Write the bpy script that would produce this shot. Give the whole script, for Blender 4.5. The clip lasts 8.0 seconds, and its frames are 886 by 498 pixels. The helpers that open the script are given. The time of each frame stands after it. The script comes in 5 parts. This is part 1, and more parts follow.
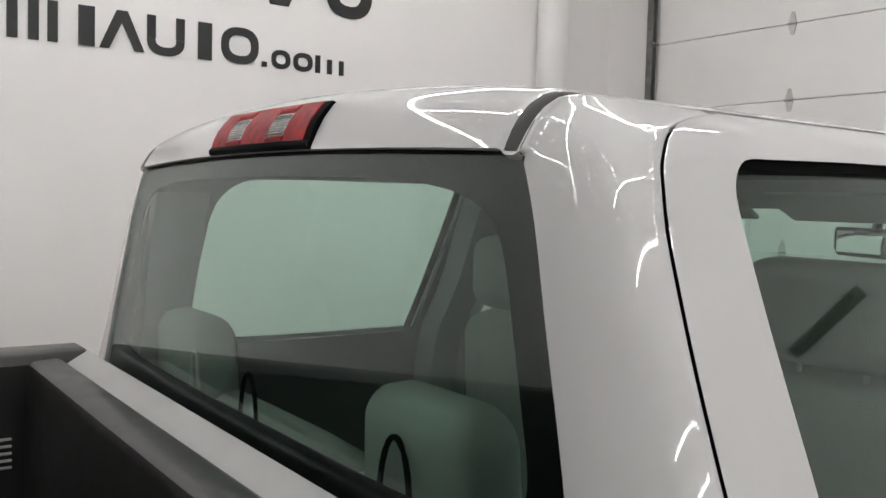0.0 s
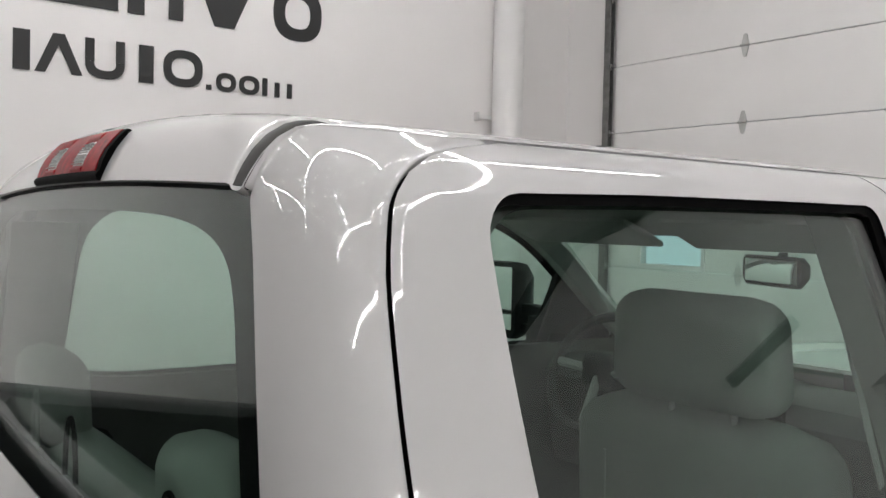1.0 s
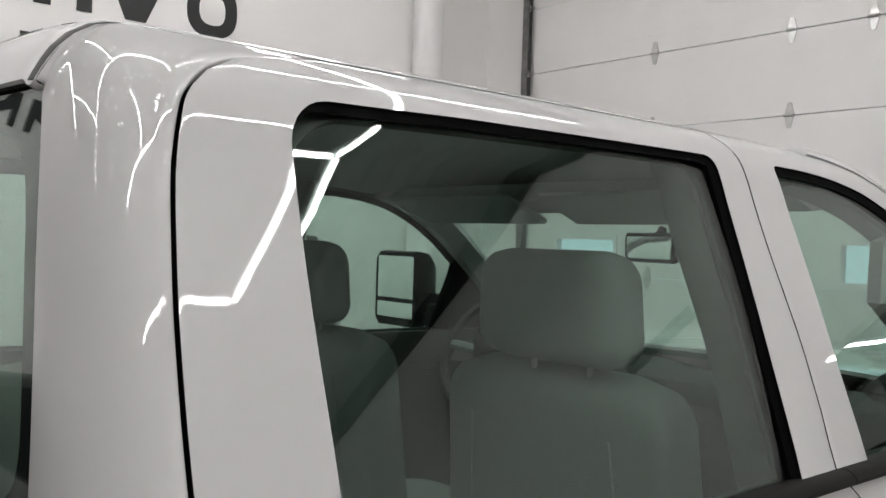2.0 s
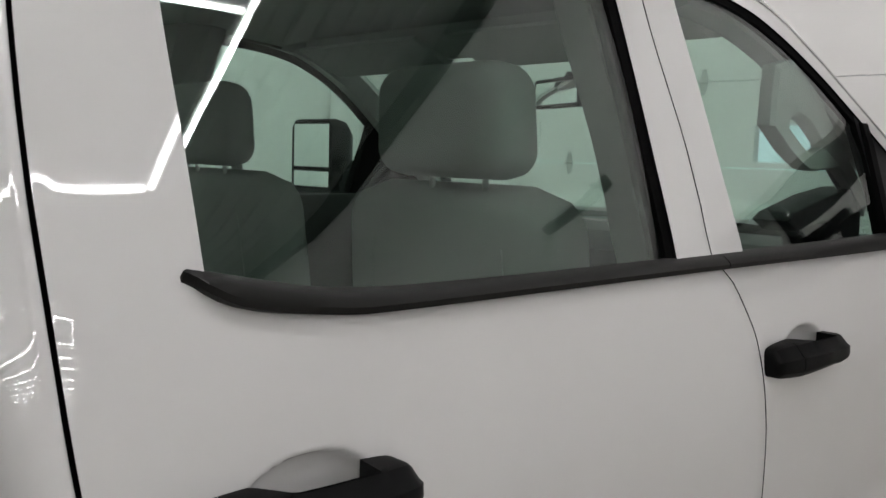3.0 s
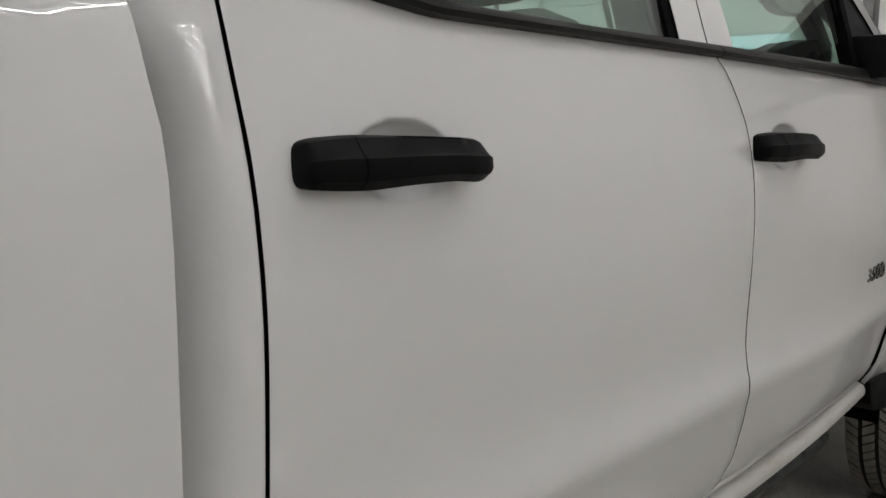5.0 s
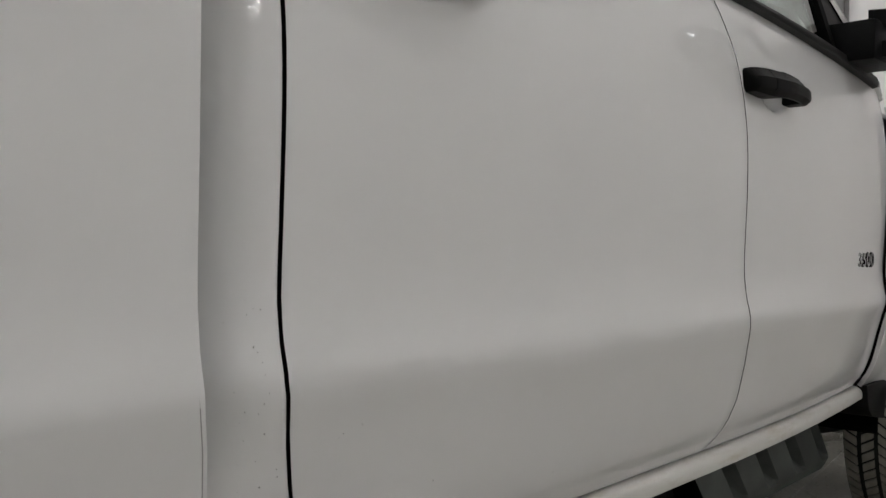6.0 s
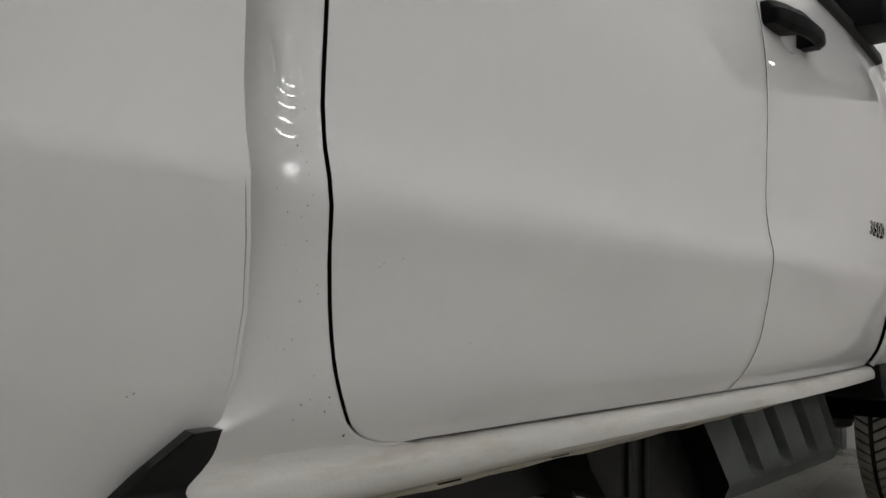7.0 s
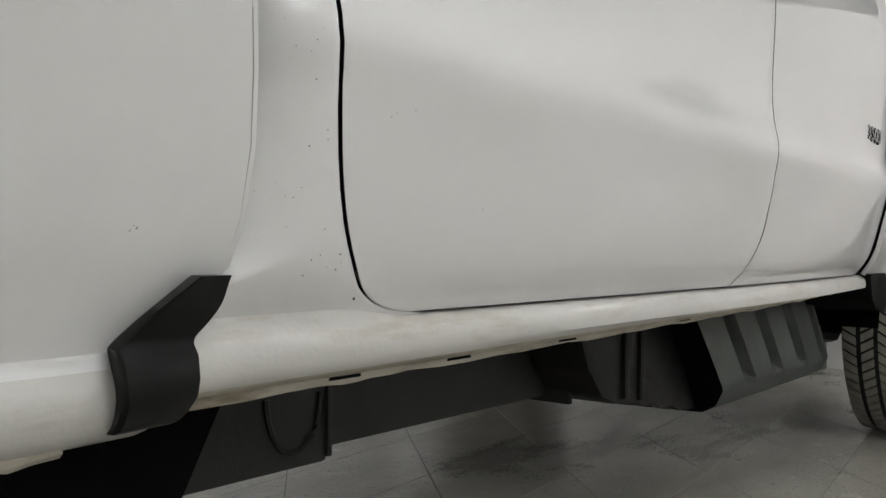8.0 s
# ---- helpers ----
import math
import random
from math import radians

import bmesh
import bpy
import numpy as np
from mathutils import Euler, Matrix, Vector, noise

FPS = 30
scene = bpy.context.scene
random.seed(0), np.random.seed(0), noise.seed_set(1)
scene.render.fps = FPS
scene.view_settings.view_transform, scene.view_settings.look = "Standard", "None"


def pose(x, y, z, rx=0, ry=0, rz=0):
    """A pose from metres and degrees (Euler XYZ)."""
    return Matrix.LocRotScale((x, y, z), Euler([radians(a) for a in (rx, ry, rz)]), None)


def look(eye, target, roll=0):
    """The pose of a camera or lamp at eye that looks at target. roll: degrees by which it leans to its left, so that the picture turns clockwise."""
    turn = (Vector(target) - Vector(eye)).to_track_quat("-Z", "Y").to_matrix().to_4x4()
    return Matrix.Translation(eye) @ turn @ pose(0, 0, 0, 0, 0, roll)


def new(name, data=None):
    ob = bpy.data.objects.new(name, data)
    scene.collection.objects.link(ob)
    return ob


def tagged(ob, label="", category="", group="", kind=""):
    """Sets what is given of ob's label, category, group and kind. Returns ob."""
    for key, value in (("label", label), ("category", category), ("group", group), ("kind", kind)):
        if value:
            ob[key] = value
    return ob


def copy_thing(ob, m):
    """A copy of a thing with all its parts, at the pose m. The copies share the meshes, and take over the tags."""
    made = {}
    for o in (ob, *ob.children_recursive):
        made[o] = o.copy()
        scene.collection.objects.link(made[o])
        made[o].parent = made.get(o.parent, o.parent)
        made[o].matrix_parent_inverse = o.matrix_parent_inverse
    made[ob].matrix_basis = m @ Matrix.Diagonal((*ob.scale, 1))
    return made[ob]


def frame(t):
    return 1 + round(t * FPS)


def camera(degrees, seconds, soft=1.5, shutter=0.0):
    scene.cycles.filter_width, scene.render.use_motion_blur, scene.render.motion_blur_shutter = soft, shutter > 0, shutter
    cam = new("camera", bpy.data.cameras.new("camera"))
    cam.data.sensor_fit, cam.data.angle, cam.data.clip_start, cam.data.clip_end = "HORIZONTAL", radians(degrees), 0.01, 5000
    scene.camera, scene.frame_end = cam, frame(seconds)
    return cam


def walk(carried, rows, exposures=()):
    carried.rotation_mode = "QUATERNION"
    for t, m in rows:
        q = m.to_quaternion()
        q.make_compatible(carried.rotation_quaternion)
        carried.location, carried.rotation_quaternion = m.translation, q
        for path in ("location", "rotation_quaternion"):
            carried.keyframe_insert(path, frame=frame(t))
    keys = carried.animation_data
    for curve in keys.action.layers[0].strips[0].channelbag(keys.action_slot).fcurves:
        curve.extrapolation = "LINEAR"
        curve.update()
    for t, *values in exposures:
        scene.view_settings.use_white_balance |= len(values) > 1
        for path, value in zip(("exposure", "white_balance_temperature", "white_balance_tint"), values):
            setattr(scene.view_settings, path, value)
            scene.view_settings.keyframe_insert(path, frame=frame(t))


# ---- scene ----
cam = camera(53.3, 8.0)

PATH = [
    (0, (-0.706, -0.386, 1.926), (0.463, 1.233, 1.817), 1.5),
    (0.5, (-0.549, -0.403, 1.933), (0.626, 1.213, 1.845), 1.3),
    (1, (-0.437, -0.471, 1.951), (0.745, 1.141, 1.89), 1.3),
    (1.2, (-0.41, -0.498, 1.943), (0.78, 1.108, 1.888), 1.4),
    (2.3, (-0.304, -0.584, 1.787), (1.034, 0.905, 1.768), 1.8),
    (2.5, (-0.287, -0.6, 1.754), (1.07, 0.866, 1.688), 1.9),
    (3, (-0.281, -0.62, 1.658), (1.121, 0.793, 1.453), 1.8),
    (3.5, (-0.272, -0.621, 1.567), (1.146, 0.761, 1.281), 1.6),
    (4, (-0.284, -0.645, 1.527), (1.145, 0.72, 1.218), 1.2),
    (4.5, (-0.424, -0.667, 1.521), (1.016, 0.689, 1.221), 1.0),
    (5, (-0.498, -0.675, 1.387), (0.961, 0.663, 1.103), 0.5),
    (5.2, (-0.53, -0.681, 1.263), (0.937, 0.659, 1.037), 0.6),
    (6.3, (-0.55, -0.66, 0.954), (0.959, 0.65, 1.008), 0.6),
    (6.5, (-0.561, -0.645, 0.895), (0.951, 0.661, 0.977), 0.6),
    (7, (-0.547, -0.602, 0.78), (0.97, 0.693, 0.913), 0.7),
    (7.5, (-0.523, -0.549, 0.691), (1.013, 0.724, 0.83), 0.4),
    (8, (-0.53, -0.54, 0.698), (1.025, 0.718, 0.695), 0.4),
]
walk(cam, [(t, look(eye, target, roll)) for t, eye, target, roll in PATH],
     exposures=[(0, 0.06, 6420, 10), (1.2, 0.0, 6420, 11), (2.3, 0.0, 6420, 9), (3.0, 0.06, 6420, 10), (3.6, 0.08, 6420, 10), (4.5, 0.06, 6420, 9), (5.2, 0.0, 6420, 9), (6.5, -0.04, 6420, 9), (7.0, 0.09, 6380, 8), (7.5, 0.43, 6330, 7), (8, 0.68, 6320, 7)])

# ---- light ----
world = bpy.data.worlds.new("world")
scene.world = world
world.use_nodes = True
world.node_tree.nodes["Background"].inputs[0].default_value = (0.9, 0.95, 1.0, 1)
world.node_tree.nodes["Background"].inputs[1].default_value = 0.05
LAMP = 34.0          # strength of the ceiling tubes


# ---- materials ----
def mat(name, color, rough=0.5, metal=0.0, coat=0.0, vary=0.06, scale=6.0, bump=0.0, bscale=200.0, spec=0.5, rvary=0.0, world_space=False):
    m = bpy.data.materials.new(name)
    m.use_nodes = True
    nt = m.node_tree
    b = nt.nodes["Principled BSDF"]
    b.inputs["Roughness"].default_value = rough
    b.inputs["Metallic"].default_value = metal
    b.inputs["Coat Weight"].default_value = coat
    b.inputs["Coat Roughness"].default_value = 0.02
    b.inputs["Specular IOR Level"].default_value = spec
    tc = nt.nodes.new("ShaderNodeTexCoord")
    n1 = nt.nodes.new("ShaderNodeTexNoise")
    n1.inputs["Scale"].default_value = scale
    n1.inputs["Detail"].default_value = 6
    place = nt.nodes.new("ShaderNodeNewGeometry").outputs["Position"] if world_space else tc.outputs["Object"]
    nt.links.new(place, n1.inputs["Vector"])
    ramp = nt.nodes.new("ShaderNodeValToRGB")
    ramp.color_ramp.elements[0].position, ramp.color_ramp.elements[1].position = 0.3, 0.7
    lo = [c * (1 - vary) for c in color]
    hi = [min(1, c * (1 + vary)) for c in color]
    ramp.color_ramp.elements[0].color = (*lo, 1)
    ramp.color_ramp.elements[1].color = (*hi, 1)
    nt.links.new(n1.outputs["Fac"], ramp.inputs["Fac"])
    nt.links.new(ramp.outputs["Color"], b.inputs["Base Color"])
    if rvary:
        mr = nt.nodes.new("ShaderNodeMapRange")
        mr.inputs["To Min"].default_value, mr.inputs["To Max"].default_value = rough - rvary, rough + rvary
        mr.inputs["From Min"].default_value, mr.inputs["From Max"].default_value = 0.3, 0.7
        nt.links.new(n1.outputs["Fac"], mr.inputs["Value"])
        nt.links.new(mr.outputs["Result"], b.inputs["Roughness"])
    if bump:
        n2 = nt.nodes.new("ShaderNodeTexNoise")
        n2.inputs["Scale"].default_value = bscale
        n2.inputs["Detail"].default_value = 3
        bp = nt.nodes.new("ShaderNodeBump")
        bp.inputs["Strength"].default_value = 1.0
        bp.inputs["Distance"].default_value = bump
        nt.links.new(place, n2.inputs["Vector"])
        nt.links.new(n2.outputs["Fac"], bp.inputs["Height"])
        nt.links.new(bp.outputs["Normal"], b.inputs["Normal"])
    return m


def glass_mat(name, tint, ior=1.5):
    m = bpy.data.materials.new(name)
    m.use_nodes = True
    nt = m.node_tree
    nt.nodes.remove(nt.nodes["Principled BSDF"])
    out = nt.nodes["Material Output"]
    tr = nt.nodes.new("ShaderNodeBsdfTransparent")
    tr.inputs[0].default_value = (*tint, 1)
    gl = nt.nodes.new("ShaderNodeBsdfGlossy")
    gl.inputs["Roughness"].default_value = 0.0
    lw = nt.nodes.new("ShaderNodeLayerWeight")
    lw.inputs["Blend"].default_value = 0.5
    pw = nt.nodes.new("ShaderNodeMath")
    pw.operation = "POWER"
    pw.inputs[1].default_value = 5.0
    ma = nt.nodes.new("ShaderNodeMath")
    ma.operation = "MULTIPLY_ADD"
    f0 = ((ior - 1) / (ior + 1)) ** 2
    ma.inputs[1].default_value, ma.inputs[2].default_value = 1 - f0, f0
    mx = nt.nodes.new("ShaderNodeMixShader")
    nt.links.new(lw.outputs["Facing"], pw.inputs[0])
    nt.links.new(pw.outputs[0], ma.inputs[0])
    nt.links.new(ma.outputs[0], mx.inputs[0])
    nt.links.new(tr.outputs[0], mx.inputs[1])
    nt.links.new(gl.outputs[0], mx.inputs[2])
    nt.links.new(mx.outputs[0], out.inputs["Surface"])
    return m


def glow_mat(name, color, strength):
    m = bpy.data.materials.new(name)
    m.use_nodes = True
    b = m.node_tree.nodes["Principled BSDF"]
    b.inputs["Base Color"].default_value = (0.8, 0.8, 0.8, 1)
    b.inputs["Emission Color"].default_value = (*color, 1)
    b.inputs["Emission Strength"].default_value = strength
    return m



def stained(m, color, scale, lo, hi, stretch, fine, rough=None):
    """Lays blotches of dirt, broken up by a finer grain, over a material's colour."""
    nt = m.node_tree
    b = nt.nodes["Principled BSDF"]
    was = b.inputs["Base Color"].links[0].from_socket
    mp = nt.nodes.new("ShaderNodeMapping")
    mp.inputs["Scale"].default_value = stretch
    nt.links.new(nt.nodes.new("ShaderNodeNewGeometry").outputs["Position"], mp.inputs["Vector"])
    n1, n2 = nt.nodes.new("ShaderNodeTexNoise"), nt.nodes.new("ShaderNodeTexNoise")
    n1.inputs["Scale"].default_value, n2.inputs["Scale"].default_value = scale, fine
    n1.inputs["Detail"].default_value = 8
    n1.inputs["Roughness"].default_value = 0.65
    for n in (n1, n2):
        nt.links.new(mp.outputs[0], n.inputs["Vector"])
    add = nt.nodes.new("ShaderNodeMath")
    add.operation = "MULTIPLY_ADD"
    add.inputs[1].default_value = 0.22
    nt.links.new(n2.outputs["Fac"], add.inputs[0])
    nt.links.new(n1.outputs["Fac"], add.inputs[2])
    mr = nt.nodes.new("ShaderNodeMapRange")
    mr.inputs["From Min"].default_value, mr.inputs["From Max"].default_value = lo + 0.11, hi + 0.11
    nt.links.new(add.outputs[0], mr.inputs["Value"])
    mx = nt.nodes.new("ShaderNodeMix")
    mx.data_type = "RGBA"
    nt.links.new(mr.outputs["Result"], mx.inputs["Factor"])
    nt.links.new(was, mx.inputs[6])
    mx.inputs[7].default_value = (*color, 1)
    nt.links.new(mx.outputs[2], b.inputs["Base Color"])
    if rough is not None:
        rm = nt.nodes.new("ShaderNodeMix")
        nt.links.new(mr.outputs["Result"], rm.inputs["Factor"])
        nt.links.new(b.inputs["Roughness"].links[0].from_socket, rm.inputs[2])
        rm.inputs[3].default_value = rough
        nt.links.new(rm.outputs[0], b.inputs["Roughness"])


PAINT = mat("white_paint", (0.675, 0.668, 0.666), rough=0.6, coat=1.0, vary=0.012, scale=3, spec=0.12)
SATIN = mat("grey_coated_steel", (0.40, 0.40, 0.39), rough=0.38, coat=0.3, vary=0.05, scale=6, bump=0.0001, bscale=200)
# white paint dulled in its base colour for the sill and the bed's low lip
LOW_PAINT = mat("rocker_paint", (0.53, 0.518, 0.492), rough=0.42, coat=0.3, vary=0.03, scale=9, bump=0.0004, bscale=170, rvary=0.08)
PAINT.node_tree.nodes["Principled BSDF"].inputs["Coat IOR"].default_value = 1.65
stained(LOW_PAINT, (0.36, 0.31, 0.235), 7.0, 0.53, 0.82, (0.5, 1, 2.5), 50.0)
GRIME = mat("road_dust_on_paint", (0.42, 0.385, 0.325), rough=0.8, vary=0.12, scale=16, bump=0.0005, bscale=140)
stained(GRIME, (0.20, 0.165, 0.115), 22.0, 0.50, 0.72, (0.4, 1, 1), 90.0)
CHIP = mat("bare_chip", (0.03, 0.028, 0.025), rough=0.7, vary=0.3, scale=80)
BLACK = mat("black_plastic", (0.0042, 0.0042, 0.0044), rough=0.45, spec=0.08, vary=0.15, scale=20, bump=0.00012, bscale=900)
GUARD = mat("moulded_guard_plastic", (0.0042, 0.0046, 0.0043), rough=0.36, spec=0.2, vary=0.2, scale=14, bump=0.0001, bscale=700, rvary=0.08)
TRIM = mat("belt_trim_plastic", (0.012, 0.0115, 0.011), rough=0.5, spec=0.15, vary=0.15, scale=15, bump=0.0001, bscale=1200)
GASKET = mat("gasket_rubber", (0.0035, 0.0035, 0.0035), rough=0.6, vary=0.2, spec=0.03)
# near black: seals and dark parts, and shade painted into gaps
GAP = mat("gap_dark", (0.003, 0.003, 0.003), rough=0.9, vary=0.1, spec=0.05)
FRIT = mat("roof_strip_plastic", (0.035, 0.033, 0.032), rough=0.55, vary=0.1, spec=0.3)
GLASS = glass_mat("side_glass", (0.875, 0.965, 0.925), 1.75)
CLEAR = glass_mat("clear_pane", (0.97, 0.98, 0.98))
CLOTH = mat("grey_cloth", (0.34, 0.345, 0.328), rough=0.95, vary=0.05, scale=60, bump=0.0008, bscale=700)
LINER_IN = mat("headliner_cloth", (0.55, 0.55, 0.53), rough=0.95, vary=0.05, scale=40, bump=0.0004, bscale=900)
TRIM_IN = mat("interior_plastic", (0.36, 0.36, 0.35), rough=0.65, vary=0.08, scale=12, bump=0.0002, bscale=800)
DOOR_IN = mat("door_trim_plastic", (0.075, 0.075, 0.072), rough=0.7, vary=0.1, scale=12, bump=0.0002, bscale=800)
PILLAR_IN = mat("pillar_plastic", (0.25, 0.25, 0.24), rough=0.7, vary=0.08, scale=12, bump=0.0002, bscale=800)
DARK_IN = mat("dark_interior", (0.016, 0.016, 0.016), rough=0.6, vary=0.15, scale=10, bump=0.0003, bscale=600)
BEDLINER = mat("bedliner_plastic", (0.013, 0.0124, 0.0117), rough=0.36, spec=0.6, vary=0.2, scale=18, bump=0.0002, bscale=500, rvary=0.04)
FRAME = mat("frame_coating", (0.021, 0.022, 0.0205), rough=0.5, spec=0.25, vary=0.35, scale=8, bump=0.0006, bscale=120, rvary=0.1)
SHIELD = mat("shield_plastic", (0.072, 0.078, 0.073), rough=0.6, spec=0.25, vary=0.4, scale=9, bump=0.0005, bscale=180, rvary=0.1)
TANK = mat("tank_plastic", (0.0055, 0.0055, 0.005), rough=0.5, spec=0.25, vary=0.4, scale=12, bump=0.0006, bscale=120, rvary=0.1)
RUBBER = mat("tyre_rubber", (0.02, 0.02, 0.019), rough=0.85, spec=0.2, vary=0.3, scale=25, bump=0.0004, bscale=300)
# tread lightened for dust and to paint lit blocks over shaded grooves
TREAD = mat("dusty_tread_rubber", (0.24, 0.23, 0.20), rough=0.9, spec=0.2, vary=0.25, scale=18, bump=0.0004, bscale=300)
STEEL = mat("steel", (0.55, 0.55, 0.54), rough=0.35, metal=1.0, vary=0.1, scale=30)
# chrome darkened in its colour for the dark surroundings it mirrors
BADGE = mat("dark_chrome", (0.16, 0.16, 0.165), rough=0.15, metal=1.0, vary=0.05)
DULL = mat("dull_galvanised_steel", (0.24, 0.24, 0.235), rough=0.5, metal=0.8, vary=0.2, scale=20)
MIRROR = mat("mirror_glass", (0.85, 0.88, 0.87), rough=0.0, metal=1.0, vary=0.0)
REDLENS = mat("red_lens", (0.30, 0.003, 0.008), rough=0.4, coat=0.3, spec=0.04, vary=0.45, scale=60)
WHITELENS = mat("clear_lens", (0.45, 0.42, 0.41), rough=0.2, coat=1.0, vary=0.15, scale=90)
WALL = mat("wall_paint", (0.86, 0.84, 0.83), rough=0.75, vary=0.02, scale=1.5, bump=0.0003, bscale=90)
DOORPAINT = mat("sectional_door_paint", (0.85, 0.835, 0.825), rough=0.5, vary=0.03, scale=2.0, bump=0.0004, bscale=60)
CEIL = mat("ceiling_deck", (0.50, 0.50, 0.49), rough=0.6, vary=0.15, scale=3)
SOFFIT = mat("dark_soffit", (0.03, 0.029, 0.028), rough=0.7, vary=0.15, scale=3)
INK = mat("sign_black", (0.02, 0.02, 0.02), rough=0.6, vary=0.1)
PIPE = mat("pipe_paint", (0.82, 0.81, 0.80), rough=0.45, vary=0.02)
TILE = mat("floor_tile_stone", (0.42, 0.402, 0.358), rough=0.27, vary=0.2, scale=1.8, bump=0.0011, bscale=70, rvary=0.05, world_space=True, spec=0.8)
stained(TILE, (0.20, 0.185, 0.150), 1.1, 0.40, 0.74, (0.6, 1.5, 1), 110.0, rough=0.5)
stained(TILE, (0.58, 0.56, 0.51), 11.0, 0.60, 0.74, (1, 1, 1), 260.0)
stained(TILE, (0.58, 0.56, 0.51), 46.0, 0.66, 0.74, (1, 1.6, 1), 420.0)
stained(TILE, (0.07, 0.062, 0.048), 85.0, 0.60, 0.70, (1, 1, 1), 300.0, rough=0.6)
GROUT = mat("tile_grout", (0.09, 0.09, 0.086), rough=0.9, vary=0.2)
TUBE = glow_mat("lamp_tube", (1.0, 0.984, 0.972), LAMP)
HOUSING = mat("lamp_housing", (0.6, 0.6, 0.6), rough=0.5, vary=0.03)
SKYVIEW = glow_mat("outdoor_view", (0.68, 0.83, 0.93), 0.75)


# ---- building helpers ----
def curve(*pts):
    """A smooth function through the points (monotone cubic, straight beyond the ends)."""
    xs = np.array([p[0] for p in pts], float)
    ys = np.array([p[1] for p in pts], float)
    h = np.diff(xs)
    d = np.diff(ys) / h
    m = np.empty(len(xs))
    m[0], m[-1] = d[0], d[-1]
    for i in range(1, len(xs) - 1):
        m[i] = 0 if d[i - 1] * d[i] <= 0 else 2 * d[i - 1] * d[i] / (d[i - 1] + d[i])

    def f(v):
        if v <= xs[0]:
            return float(ys[0] + m[0] * (v - xs[0]))
        if v >= xs[-1]:
            return float(ys[-1] + m[-1] * (v - xs[-1]))
        i = int(np.searchsorted(xs, v) - 1)
        t = (v - xs[i]) / h[i]
        return float((2 * t**3 - 3 * t**2 + 1) * ys[i] + (t**3 - 2 * t**2 + t) * h[i] * m[i] + (3 * t**2 - 2 * t**3) * ys[i + 1] + (t**3 - t**2) * h[i] * m[i + 1])
    return f


def part(name, bm, material, parent=None, label="", smooth=True, angle=40, flip=None):
    """One mesh object. flip: None for closed bodies; for open sheets, whether to turn the faces over so that they look outwards."""
    if flip is None:
        bmesh.ops.recalc_face_normals(bm, faces=bm.faces[:])
    elif flip:
        bmesh.ops.reverse_faces(bm, faces=bm.faces[:])
    me = bpy.data.meshes.new(name)
    bm.edges.index_update()
    rim = [e.index for e in bm.edges if e.is_boundary] if flip is not None else []
    bm.to_mesh(me)
    bm.free()
    me.materials.append(material)
    if smooth:
        for p in me.polygons:
            p.use_smooth = True
        me.set_sharp_from_angle(angle=radians(angle))
        for i in rim:
            me.edges[i].use_edge_sharp = True
    ob = new(name, me)
    if parent:
        ob.parent = parent
    if label:
        ob["label"] = label
    return ob


def flipped(ob, parent=None, mid=1.0):
    """The twin of a part on the other side of the vehicle, mirrored about y = mid."""
    me = ob.data.copy()
    me.transform(Matrix.Translation((0, 2 * mid, 0)) @ Matrix.Diagonal((1, -1, 1, 1)))
    me.flip_normals()
    tw = new(ob.name.split(".")[0], me)
    tw.parent = parent or ob.parent
    for mod in ob.modifiers:
        k = tw.modifiers.new(mod.name, mod.type)
        if mod.type == "SOLIDIFY":
            k.thickness, k.offset, k.material_offset_rim = mod.thickness, mod.offset, mod.material_offset_rim
    if "label" in ob:
        tw["label"] = ob["label"]
    return tw


def solid(ob, thick, offset=-1.0, rim=None):
    """Thickness for a sheet. rim: another material for its cut edges."""
    k = ob.modifiers.new("thickness", "SOLIDIFY")
    k.thickness, k.offset = thick, offset
    if rim:
        ob.data.materials.append(rim)
        k.material_offset_rim = 1
    return ob


def grid(rows, bm=None, closed=False, skip=None):
    """A sheet through rows of points. skip(i, j): True leaves that cell open."""
    bm = bm or bmesh.new()
    vs = [[bm.verts.new(p) for p in r] for r in rows]
    for i in range(len(vs) - 1):
        n = len(vs[i])
        for j in range(n if closed else n - 1):
            if skip and skip(i, j):
                continue
            q = (vs[i][j], vs[i][(j + 1) % n], vs[i + 1][(j + 1) % n], vs[i + 1][j])
            try:
                bm.faces.new(q)
            except ValueError:
                pass
    return bm, vs


def loft(rings, cap=True, bm=None):
    """A closed body through rings of points."""
    bm, vs = grid(rings, bm, closed=True)
    if cap:
        bm.faces.new(vs[0][::-1])
        bm.faces.new(vs[-1])
    return bm


def box(x0, x1, y0, y1, z0, z1, bev=0.0, bm=None, seg=2):
    own = bmesh.new()
    bmesh.ops.create_cube(own, size=1.0, matrix=Matrix.Translation(((x0 + x1) / 2, (y0 + y1) / 2, (z0 + z1) / 2)) @ Matrix.Diagonal((x1 - x0, y1 - y0, z1 - z0, 1)))
    if bev:
        bmesh.ops.bevel(own, geom=own.edges[:], offset=bev, segments=seg, profile=0.6, affect="EDGES")
    if bm is None:
        return own
    me = bpy.data.meshes.new("tmp")
    own.to_mesh(me)
    own.free()
    bm.from_mesh(me)
    bpy.data.meshes.remove(me)
    return bm


